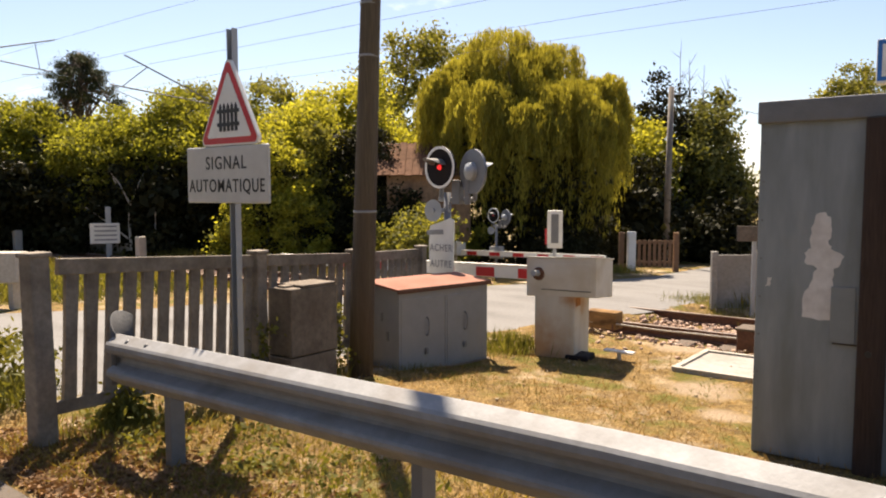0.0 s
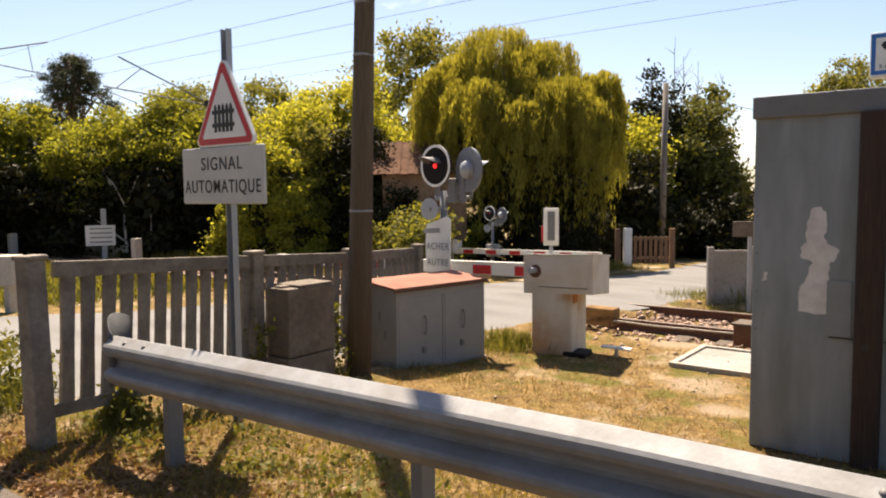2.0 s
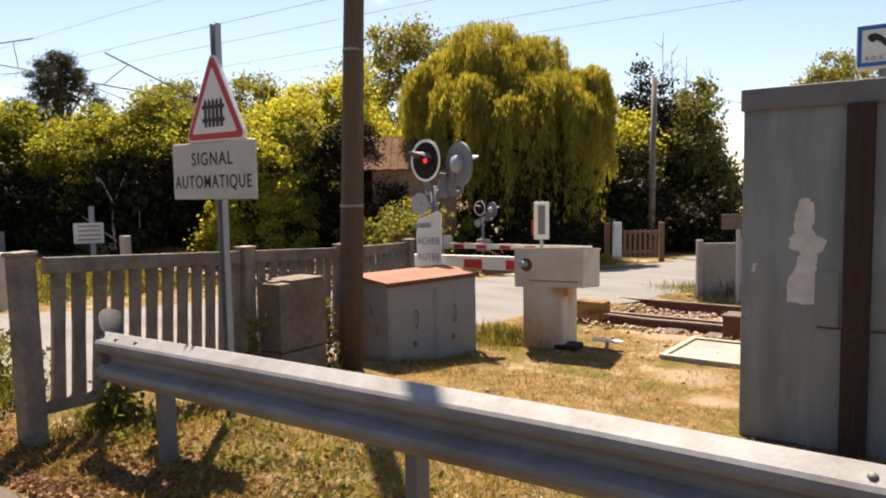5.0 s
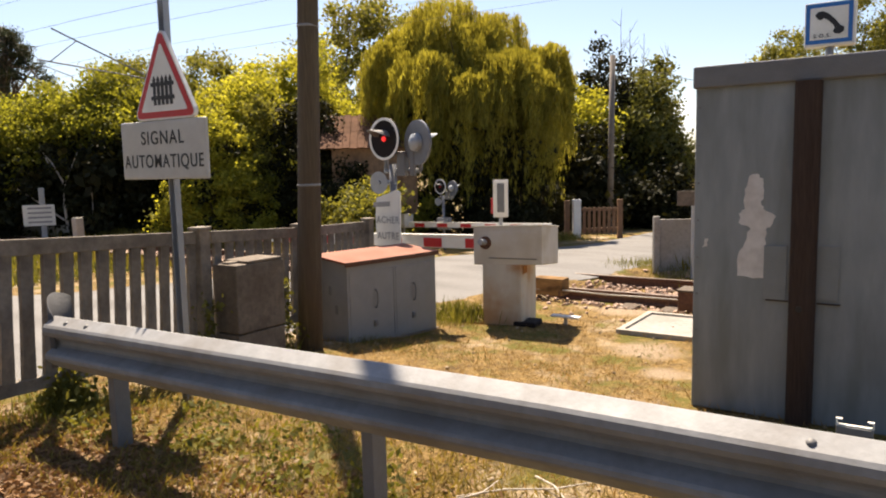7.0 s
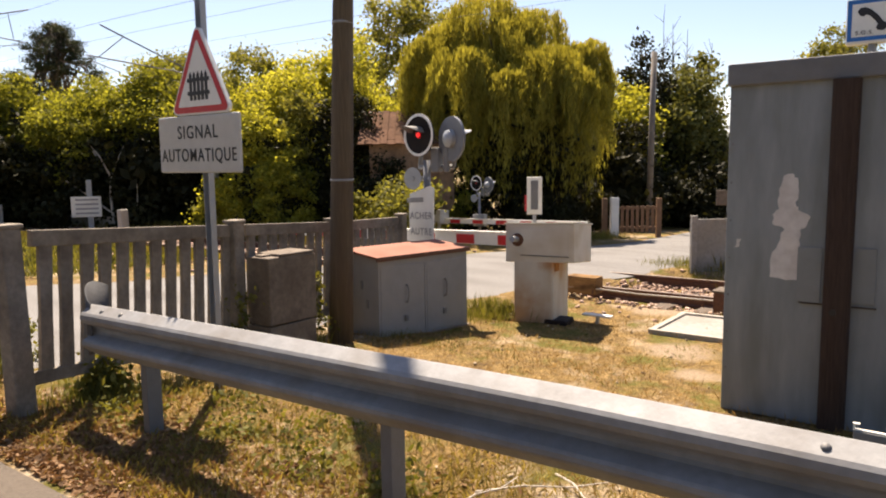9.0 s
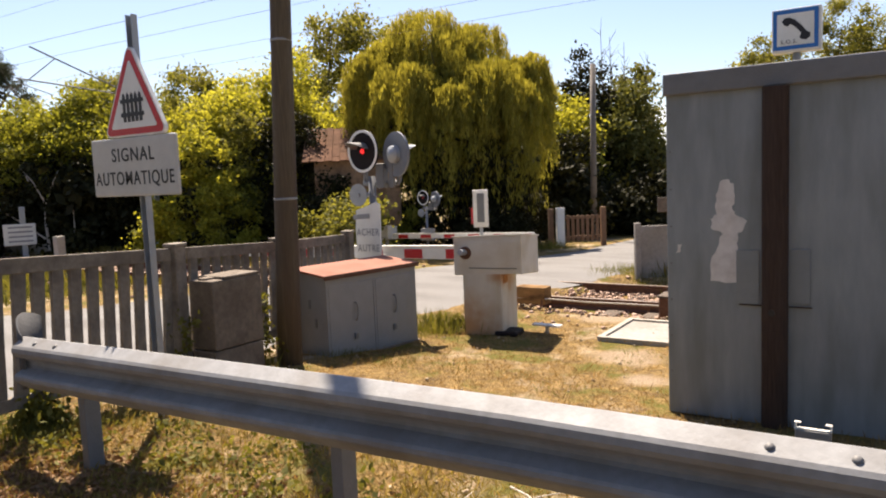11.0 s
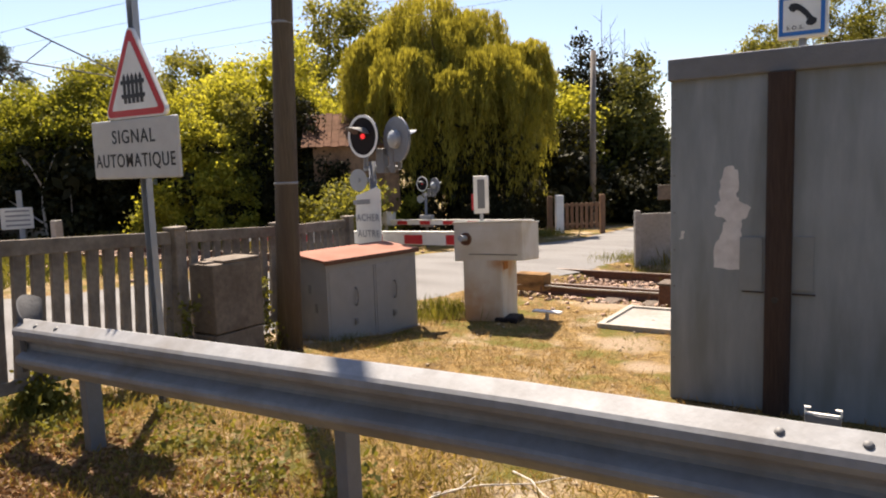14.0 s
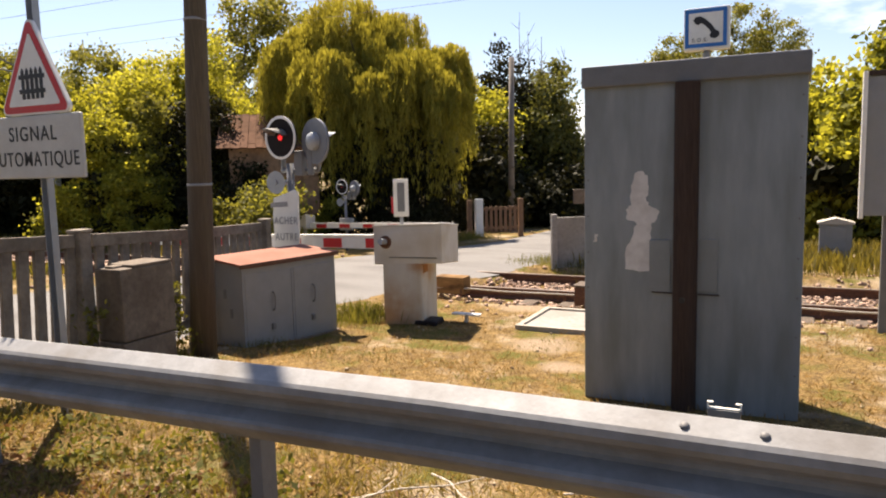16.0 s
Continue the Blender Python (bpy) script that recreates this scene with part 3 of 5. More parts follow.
for bx0 in (0.16, 0.38, 4.25, 4.48, 8.2):
    bm = bmesh.new()
    bmesh.ops.create_uvsphere(bm, u_segments=10, v_segments=6, radius=0.016, matrix=Matrix.Translation((bx0, -0.045, 0.775 + droop(bx0))) @ pose(0, 0, 0, 33) @ Matrix.Diagonal((1, 1, 0.6, 1)))
    part("bolt", bm, GREY_DARK, gr, smooth=True)
bm = bmesh.new()
extrude(bm, [(-0.052, 0.804), (0.052, 0.804), (0.052, 0.826), (0.034, 0.826), (0.034, 0.823), (0.047, 0.823), (0.047, 0.808), (-0.047, 0.808), (-0.047, 0.823), (-0.034, 0.823), (-0.034, 0.826), (-0.052, 0.826)], 0.014, Matrix.Translation((4.353, 0.085, -0.006)))
part("bracket", bm, SIGNWHITE, gr, "pale folded bracket on the post top")


# ---- concrete picket fence ----
def fence(points):
    p0 = points[0]
    ob = thing("picket_fence", pose(p0[0], p0[1], gz(*p0)), "weathered grey concrete picket fence along the road", "fence")
    # a tapered post with a chamfered cap
    bm = bmesh.new()
    box(bm, (0, 0, 0.5), (0.12, 0.15, 1.5), 0.012)
    for v in bm.verts:
        if v.co.z > 1.2:
            v.co.x *= 0.93
            v.co.y *= 0.93
    box(bm, (0, 0, 1.26), (0.135, 0.165, 0.03), 0.008)
    post = part("post", bm, FENCE, ob)
    bm = bmesh.new()
    extrude(bm, [(-0.05, 0.2), (0.05, 0.2), (0.044, 0.7), (0.05, 1.16), (0.042, 1.19), (-0.042, 1.19), (-0.05, 1.16), (-0.044, 0.7)], 0.032)
    picket = part("picket", bm, FENCE, ob)
    first = True
    for i, (x, y) in enumerate(points):
        m = Matrix.Translation((x - p0[0], y - p0[1], gz(x, y) - gz(*p0))) @ pose(0, 0, 0, random.uniform(-0.6, 0.6), random.uniform(-0.6, 0.6), 13)
        if i == 0:
            post.matrix_basis = m
        else:
            again("post", post.data, ob, m)
    for (xa, ya), (xb, yb) in zip(points, points[1:]):
        a = Vector((xa - p0[0], ya - p0[1], gz(xa, ya) - gz(*p0)))
        b = Vector((xb - p0[0], yb - p0[1], gz(xb, yb) - gz(*p0)))
        d = b - a
        ang = math.degrees(math.atan2(d.y, d.x))
        tilt = math.degrees(math.atan2(d.z, d.xy.length))
        base = Matrix.Translation(a) @ pose(0, 0, 0, 0, 0, ang) @ pose(0, 0, 0, 0, -tilt, 0)
        for z, h in ((1.175, 0.11), (0.235, 0.09)):
            bm = bmesh.new()
            box(bm, (d.length / 2, 0.0, z), (d.length - 0.14, 0.045, h), 0.006)
            part("fence_rail", bm, FENCE, ob).matrix_basis = base
        count = max(2, round((d.length - 0.2) / 0.166))
        for k in range(count):
            m = base @ Matrix.Translation((0.1 + (d.length - 0.2) * (k + 0.5) / count, -0.015, random.uniform(-0.012, 0.0))) @ pose(0, 0, 0, 0, random.uniform(-0.7, 0.7), 0)
            if first:
                picket.matrix_basis = m
                first = False
            else:
                again("picket", picket.data, ob, m)
    return ob


fence([(-5.06, 2.19), (-5.5, 4.27), (-5.85, 5.86), (-6.2, 7.45)])

# ---- road sign ----
SX, SY = -4.6, 3.4
sign = thing("road_sign", pose(SX, SY, gz(SX, SY)), "triangular red-edged level crossing sign over white text plate, steel pole", "road sign")
dz = -gz(SX, SY)
bm = bmesh.new()
extrude(bm, [(-0.04, -0.02), (0.04, -0.02), (0.04, 0.03), (0.034, 0.03), (0.034, -0.014), (-0.034, -0.014), (-0.034, 0.03), (-0.04, 0.03)], 3.3,
        Matrix.Translation((-0.085, 0.06, -0.45 + dz)) @ pose(0, 0, 0, 90, 0, 0) @ Matrix.Diagonal((0.82, 1, 1, 1)))
part("pole", bm, SIGNGREY, sign, "grey steel channel pole")


def triangle(bm, side, r, y0, depth, cz, cx=0.0):
    """An equilateral plate with rounded corners, its base at height cz."""
    h = side * math.sqrt(3) / 2
    pts = []
    for (x, z), start in (((side / 2 - r * math.sqrt(3), r), -90), ((0, h - 2 * r), 30), ((-side / 2 + r * math.sqrt(3), r), 150)):
        for i in range(7):
            a = radians(start + 120 * i / 6)
            pts.append((cx + x + r * math.cos(a), cz + 1.05 * (z + r * math.sin(a))))
    return extrude(bm, pts, depth, Matrix.Translation((0, y0, 0)))


TCX = -0.05
bm = bmesh.new()
triangle(bm, 0.72, 0.04, -0.012, 0.03, 2.0 + dz, TCX)
part("triangle_plate", bm, SIGNWHITE, sign)
bm = bmesh.new()
triangle(bm, 0.68, 0.032, -0.015, 0.004, 2.012 + dz, TCX)
part("red_border", bm, RED, sign, "faded red border")
bm = bmesh.new()
triangle(bm, 0.525, 0.012, -0.018, 0.004, 2.056 + dz, TCX)
part("white_field", bm, SIGNWHITE, sign)
bm = bmesh.new()
for k in range(5):
    x = TCX - 0.092 + 0.046 * k
    extrude(bm, [(x - 0.015, 2.1 + dz), (x + 0.015, 2.1 + dz), (x + 0.015, 2.28 + dz), (x, 2.305 + dz), (x - 0.015, 2.28 + dz)], 0.003, Matrix.Translation((0, -0.021, 0)))
for z in (2.15, 2.245):
    extrude(bm, [(TCX - 0.13, z - 0.014 + dz), (TCX + 0.13, z - 0.014 + dz), (TCX + 0.13, z + 0.014 + dz), (TCX - 0.13, z + 0.014 + dz)], 0.003, Matrix.Translation((0, -0.0225, 0)))
part("gate_symbol", bm, BLACK, sign, "black barrier symbol")
bm = bmesh.new()
box(bm, (TCX - 0.055, 0.0, 1.785 + dz), (0.975, 0.028, 0.42), 0.012)
part("text_plate", bm, PLATE, sign)
up = pose(0, 0, 0, 90)
lettering("lettering", "SIGNAL", 0.135, BLACK, sign, Matrix.Translation((TCX - 0.05, -0.016, 1.868 + dz)) @ up, 0.96)
lettering("lettering", "AUTOMATIQUE", 0.135, BLACK, sign, Matrix.Translation((TCX - 0.055, -0.016, 1.7 + dz)) @ up, 0.85)
for z in (1.67, 1.9, 2.2):
    bm = bmesh.new()
    box(bm, (-0.085, 0.045, z + dz), (0.1, 0.06, 0.03), 0.004)
    part("clamp", bm, GREY_DARK, sign)

# ---- wooden pole ----
PX, PY = -5.31, 5.40
pole = thing("utility_pole", pose(PX, PY, gz(PX, PY)), "brown weathered timber utility pole with metal bands", "utility pole")
bm = bmesh.new()
lean = Vector((0.43, 0.0, 9.0))
loft(bm, [lean * (k / 9) - Vector((0, 0, 0.2)) for k in range(10)], [0.128 - 0.0075 * k for k in range(10)], 20)
part("shaft", bm, POLE, pole, smooth=True)
for z in (1.68, 3.2, 3.7):
    bm = bmesh.new()
    p = lean * ((z + 0.2) / 9.2)
    tube(bm, (p.x, 0, z - 0.012), (p.x, 0, z + 0.012), 0.13 - 0.0075 * z, None, 20)
    part("band", bm, GALV, pole, "thin galvanised band", smooth=True)

# ---- concrete blocks by the fence ----
stack = thing("concrete_bin", pose(-5.33, 4.66, gz(-5.33, 4.66)), "stained brown-grey precast concrete box beside the fence", "concrete box")
for z0, h, dx in ((-0.1, 0.42, 0.0), (0.33, 0.625, 0.012)):
    bm = bmesh.new()
    box(bm, (dx, 0, z0 + h / 2), (0.32, 0.57, h), 0.014)
    part("block", bm, CONCRETE, stack)
bm = bmesh.new()
box(bm, (0.01, 0.06, 0.967), (0.325, 0.42, 0.026), 0.008)
part("lid", bm, CONCRETE, stack)
bm = bmesh.new()
box(bm, (0.0, -0.2, 0.955), (0.1, 0.12, 0.04), 0.01)
part("lug", bm, CONCRETE, stack)

# ---- grey switch box with red lid ----
BX, BY = -5.05, 6.5
cabinet = thing("trackside_box", pose(BX, BY, gz(BX, BY) - 0.03, 0, 0, -11) @ Matrix.Diagonal((1, 0.95, 1, 1)), "low grey metal equipment box with sloping faded red lid", "equipment box")
bm = bmesh.new()
H = 0.925
extrude(bm, [(-0.56, -0.05), (0.0, -0.05), (0.0, H), (-0.56, H + 0.045)], 1.38, Matrix.Translation((0, -0.69, 0)))
part("body", bm, LIGHT_GREY, cabinet)
bm = bmesh.new()
extrude(bm, [(-0.59, H + 0.05), (0.028, H + 0.0), (0.028, H + 0.024), (-0.59, H + 0.074)], 1.46, Matrix.Translation((0, -0.73, 0)))
part("lid", bm, ROOFRED, cabinet, "sun-faded red painted lid")
bm = bmesh.new()
box(bm, (0.027, 0, H - 0.002), (0.012, 1.46, 0.045), 0.003)
part("fascia", bm, RUST, cabinet, "dark rusty lid edge")
bm = bmesh.new()
box(bm, (-0.28, 0, -0.02), (0.62, 1.44, 0.1), 0.01)
part("plinth", bm, CONCRETE, cabinet)
for yy in (-0.34, 0.0, 0.35):
    bm = bmesh.new()
    box(bm, (0.001, yy, H * 0.48), (0.008, 0.64, H * 0.84) if yy else (0.012, 0.012, H * 0.84), 0.003)
    if yy:
        part("door", bm, LIGHT_GREY, cabinet)
    else:
        part("seam", bm, LIGHT_GREY, cabinet)
for yy in (-0.3, 0.3):
    bm = bmesh.new()
    for a, b in (((0.012, 0, 0.42), (0.04, 0, 0.42)), ((0.04, 0, 0.42), (0.045, 0.012, 0.48)), ((0.045, 0.012, 0.48), (0.045, 0.012, 0.56)), ((0.045, 0.012, 0.56), (0.04, 0, 0.61)), ((0.04, 0, 0.61), (0.012, 0, 0.61))):
        tube(bm, Vector(a) + Vector((0, yy, 0)), Vector(b) + Vector((0, yy, 0)), 0.008, None, 6)
    part("handle", bm, GREY_DARK, cabinet, "dark steel handle")
    bm = bmesh.new()
    box(bm, (0.016, yy, 0.24), (0.02, 0.05, 0.07), 0.006)
    tube(bm, (0.02, yy, 0.24), (0.035, yy, 0.24), 0.02, None, 8)
    part("lock", bm, GREY_DARK, cabinet)
for z in (0.42, 0.62):
    bm = bmesh.new()
    box(bm, (-0.2 - 0.1 * (z > 0.5), -0.694, z), (0.04, 0.01, 0.1), 0.003)
    part("hinge", bm, GREY_DARK, cabinet)


# ---- barriers ----
TURN = Matrix.Translation((-0.035, 0.27, 0)) @ pose(0, 0, 0, 0, 0, 9) @ Matrix.Translation((0.035, -0.27, 0))


def barrier(x, y, side, label, arm_len, arm_z, k=1.0, rise=1.4):
    """A half barrier: pedestal, housing and its lowered arm, which reaches along side * x."""
    ob = thing("barrier", pose(x, y, gz(x, y)), label, "level crossing barrier", "crossing barriers")
    s = Matrix.Diagonal((k, k, k, 1)) @ TURN
    bm = bmesh.new()
    box(bm, (-0.11, 0.215, 0.33), (0.5, 0.57, 0.86), 0.02, s)
    part("pedestal", bm, PEDESTAL, ob)
    bm = bmesh.new()
    box(bm, (-0.035, 0.27, 0.965), (0.86, 0.68, 0.46), 0.012, s @ Matrix(((1, 0, 0, 0), (0, 1, 0, 0), (0.03, -0.1, 1, 0), (0, 0, 0, 1))))
    housing = part("housing", bm, CREAM, ob)
    bm = bmesh.new()
    box(bm, (-0.035, 0.27, 1.2), (0.885, 0.7, 0.016), 0.005, s @ Matrix(((1, 0, 0, 0), (0, 1, 0, 0), (0.03, -0.1, 1, 0), (0, 0, 0, 1))))
    part("housing_lid", bm, CREAM, ob)
    bm = bmesh.new()
    box(bm, (0.03, -0.072, 0.98), (0.6, 0.008, 0.31), 0.003, s)
    part("front_panel", bm, CREAM, housing)
    bm = bmesh.new()
    box(bm, (0.03, -0.074, 0.818), (0.6, 0.008, 0.012), 0, s)
    part("panel_edge", bm, GREY_DARK, housing)
    bm = bmesh.new()
    tube(bm, s @ Vector((-0.31, -0.06, 1.0)), s @ Vector((-0.31, -0.1, 1.0)), 0.082 * k, 0.07 * k, 20)
    pivot = part("pivot", bm, RUST, ob, "rusty pivot flange")
    bm = bmesh.new()
    tube(bm, s @ Vector((-0.31, -0.09, 1.01)), s @ Vector((-0.33, -0.2, 1.02)), 0.036 * k, None, 16)
    part("stub", bm, SIGNGREY, pivot, "pale steel stub")
    bm = bmesh.new()
    box(bm, (0.143, 0.05, 0.68), (0.01, 0.16, 0.1), 0.003, s)
    part("rust_patch", bm, RUSTPATCH, ob, "rusty hinge plate")
    bm = bmesh.new()
    box(bm, (0.17, 0.06, 0.0), (0.28, 0.32, 0.13), 0.025, s)
    part("footing", bm, DIAL, ob, "black cable footing")
    az, tilt = arm_z - gz(x, y), pose(0, 0, 0, 0, -side * rise, 0)
    root = Matrix.Translation((side * 0.2 * k, 0.32 * k, az)) @ tilt
    long = arm_len - 0.2 * k
    bm = bmesh.new()
    extrude(bm, [(0, -0.085 * k), (side * long, -0.07 * k), (side * long, 0.07 * k), (0, 0.085 * k)], 0.05 * k, root)
    arm = part("arm", bm, WHITE, ob, "white arm with red bands")
    n = max(6, round(long / 0.62))
    for i in range(n):
        u = (i + 0.7) / n
        bm = bmesh.new()
        box(bm, (side * long * u, -0.003, -0.012 * k), (long / n * 0.44, 0.006, (0.125 - 0.02 * u) * k), 0, root)
        part("red_band", bm, RED, arm)
    bm = bmesh.new()
    extrude(bm, [(0, 0.085 * k), (side * long, 0.07 * k), (side * long, 0.082 * k), (0, 0.097 * k)], 0.08 * k, root @ Matrix.Translation((0, -0.015, 0)))
    part("top_edge", bm, WHITE, arm)
    return ob


barrier(-4.25, 7.72, -1, "off-white level crossing barrier housing with lowered red-striped arm", 5.45, 0.65, rise=-0.9)
barrier(-10.7, 13.9, 1, "distant crossing barrier with lowered red-striped arm across the road", 4.0, 0.25, 0.7, 0.9)


# ---- signals ----
def head(parent, c, yaw, r, lit, rim=True, case=0.5):
    """A round signal lamp: dark dial, white rim, hood and lamp. It faces -y, turned by yaw."""
    m = Matrix.Translation(c) @ pose(0, 0, 0, 0, 0, yaw)
    bm = bmesh.new()
    tube(bm, m @ Vector((0, 0.0, 0)), m @ Vector((0, 0.02, 0)), r, None, 40)
    dial = part("backboard", bm, SIGNBACK if not rim else DIAL, parent, smooth=False)
    bm = bmesh.new()
    ring = bmesh.ops.create_circle(bm, segments=48, radius=r)
    inner = bmesh.ops.create_circle(bm, segments=48, radius=r * 0.88)
    bmesh.ops.bridge_loops(bm, edges=bm.edges[:])
    ex = bmesh.ops.extrude_face_region(bm, geom=bm.faces[:])
    bmesh.ops.translate(bm, verts=[v for v in ex["geom"] if isinstance(v, bmesh.types.BMVert)], vec=(0, 0, 0.008))
    bmesh.ops.transform(bm, verts=bm.verts, matrix=m @ Matrix.Translation((0, -0.003, 0)) @ pose(0, 0, 0, 90))
    part("rim", bm, WHITE if rim else SIGNBACK, dial, "white rim" if rim else "grey rim")
    bm = bmesh.new()
    tube(bm, m @ Vector((0, -0.004, 0)), m @ Vector((0, -0.02, 0)), r * 0.13, r * 0.11, 24)
    part("lens", bm, RED_LAMP if lit else RED, dial, "lit red lamp" if lit else "dark red lens")
    bm = bmesh.new()
    for i in range(9):
        a0, a1 = radians(15 + 150 * i / 9), radians(15 + 150 * (i + 1) / 9)
        rr = r * 0.4
        f = lambda a, y: bm.verts.new(m @ Vector((rr * math.cos(a), y, rr * math.sin(a))))
        bm.faces.new((f(a0, 0), f(a0, -r * 1.05 * math.sin(a0)), f(a1, -r * 1.05 * math.sin(a1)), f(a1, 0)))
    bmesh.ops.remove_doubles(bm, verts=bm.verts, dist=1e-5)
    bmesh.ops.solidify(bm, geom=bm.faces, thickness=0.004)
    part("hood", bm, GREY_DARK if rim else SIGNGREY, dial, "dark hood" if rim else "grey hood")
    bm = bmesh.new()
    loft(bm, [m @ Vector((0, y, 0.0)) for y in (0.015, 0.07, 0.1, 0.115)], [r * case, r * case * 0.9, r * case * 0.55, r * case * 0.2], 24)
    part("lamp_case", bm, SIGNGREY, dial)
    return dial


def crossing_signal(x, y, k, lit, label, plate):
    ob = thing("crossing_signal", pose(x, y, gz(x, y)), label, "crossing signal", "crossing signals")
    top = 2.26 * k
    bm = bmesh.new()
    tube(bm, (0.06 * k, 0.06 * k, -0.1), (0.06 * k, 0.06 * k, 1.95 * k), 0.045 * k, None, 16)
    part("mast", bm, SIGNBACK, ob, smooth=True)
    bm = bmesh.new()
    tube(bm, (-0.08 * k, 0.08 * k, 1.86 * k), (0.45 * k, 0.1 * k, 1.86 * k), 0.03 * k, None, 10)
    tube(bm, (-0.08 * k, 0.1 * k, 1.86 * k), (-0.05 * k, 0.12 * k, top), 0.028 * k, None, 10)
    tube(bm, (0.45 * k, 0.1 * k, 1.86 * k), (0.5 * k, 0.1 * k, top), 0.028 * k, None, 10)
    box(bm, (0.4 * k, 0.02 * k, 2.05 * k), (0.07 * k, 0.05 * k, 0.5 * k), 0.01)
    box(bm, (0.22 * k, 0.06 * k, 1.95 * k), (0.12 * k, 0.1 * k, 0.3 * k), 0.01)
    part("bracket", bm, GREY_DARK, ob, "dark grey bracket")
    head(ob, (0.0, -0.02, top), -8, 0.262 * k, lit)
    head(ob, (0.5 * k, 0.0, top - 0.06 * k), 160, 0.27 * k, False, False, 0.42)
    bm = bmesh.new()
    tube(bm, (-0.1 * k, -0.03, 1.72 * k), (-0.1 * k, 0.02, 1.72 * k), 0.14 * k, 0.1 * k, 28)
    tube(bm, (-0.1 * k, -0.05, 1.72 * k), (-0.1 * k, -0.03, 1.72 * k), 0.03 * k, 0.03 * k, 12)
    tube(bm, (-0.1 * k, 0.02, 1.72 * k), (0.1 * k, 0.06 * k, 1.72 * k), 0.03 * k, None, 8)
    part("bell", bm, SIGNGREY, ob, "round grey warning bell")
    bm = bmesh.new()
    if plate:
        extrude(bm, [(-0.15, 0.92), (0.22, 0.93), (0.235, 1.6), (0.17, 1.63), (0.05, 1.585), (-0.14, 1.53), (-0.16, 1.3)], 0.02, Matrix.Translation((0.0, -0.04, 0)))
        pl = part("notice_plate", bm, SIGNWHITE, ob, "white three-line notice plate")
        bm = bmesh.new()
        box(bm, (0.02, -0.043, 1.45), (0.26, 0.004, 0.06), 0, pose(0, 0, 0, 0, -3))
        part("lettering_bar", bm, INK, pl)
        for word, z in (("ACHER", 1.25), ("AUTRE", 1.05)):
            lettering("lettering", word, 0.125, INK, pl, Matrix.Translation((0.035, -0.044, z)) @ pose(0, 0, 0, 90), 0.8)
    else:
        box(bm, (0.12 * k, 0.0, 0.95 * k), (0.5 * k, 0.2 * k, 0.42 * k), 0.01)
        part("control_box", bm, LIGHT_GREY, ob, "grey control box on the mast")
    return ob


near_signal = crossing_signal(-6.14, 7.82, 1.0, True, "level crossing signal with lit red lamp, bell and notice plate", True)
near_signal.matrix_basis = pose(-6.14, 7.82, gz(-6.14, 7.82) - 0.11) @ Matrix.Diagonal((1.066, 1.066, 1.066, 1))
crossing_signal(-9.6, 14.3, 0.66, False, "far level crossing signal with grey control box", False)

# ---- tall cabinet ----
CX0, CX1, CY = -1.535, -0.04, 5.58
cab = thing("relay_cabinet", pose((CX0 + CX1) / 2, CY, gz(0, CY)), "tall dull grey sheet-metal relay cabinet with brown post and torn paper", "cabinet")
w, d = CX1 - CX0, 0.62
Z0 = -gz(0, CY)
bm = bmesh.new()
box(bm, (0, d / 2, (2.14 + Z0) / 2), (w, d, 2.14 + Z0), 0.008)
part("body", bm, GREY, cab)
bm = bmesh.new()
box(bm, (0, d / 2 - 0.005, 2.21 + Z0), (w + 0.03, d + 0.06, 0.155), 0.012)
part("roof", bm, GREY_DARK, cab, "darker grey roof cap")
bm = bmesh.new()
bow = [(0.083 * math.cos(radians(t)), 0.02 + 0.075 * math.sin(radians(t)) ** 0.6) for t in range(0, 181, 15)]
PXC = -0.797 - (CX0 + CX1) / 2
extrude(bm, [(-0.083, 0.0)] + [(0.083, 0.0)] + bow, 2.13 + Z0, Matrix.Translation((PXC, 0, 0)) @ pose(0, 0, 0, 90))
part("brown_post", bm, BROWN, cab, "dark brown timber post fixed to the front")
bm = bmesh.new()
tube(bm, (PXC - 0.01, -0.101, 0.6 + Z0), (PXC - 0.01, -0.088, 0.6 + Z0), 0.022, None, 14)
part("bolt_hole", bm, BLACK, cab)
for x0, x1, z0, z1 in ((-1.05, -0.9, 0.64, 1.02), (-0.715, -0.58, 0.66, 1.03)):
    bm = bmesh.new()
    box(bm, ((x0 + x1) / 2 - (CX0 + CX1) / 2, -0.004, (z0 + z1) / 2 + Z0), (x1 - x0, 0.014, z1 - z0), 0.002)
    part("patch_plate", bm, GREY_PATCH, cab, "grey patch plate")
for x0, x1 in ((-1.03, -0.885), (-0.71, -0.566)):
    bm = bmesh.new()
    box(bm, ((x0 + x1) / 2 - (CX0 + CX1) / 2, -0.008, 0.634 + Z0), (x1 - x0, 0.014, 0.007), 0)
    part("seam", bm, BROWN, cab, "dark open seam under the patch plate")
random.seed(5)


def torn(bm, cx, cz, pts, depth):
    """Torn paper: a rough outline with ragged edges."""
    out = []
    for i, (x, z) in enumerate(pts):
        x2, z2 = pts[(i + 1) % len(pts)]
        for k in range(4):
            t = k / 4
            out.append((cx + x + (x2 - x) * t + random.uniform(-0.008, 0.008), cz + z + (z2 - z) * t + random.uniform(-0.008, 0.008)))
    return extrude(bm, out, depth, Matrix.Translation((0, -depth, 0)))


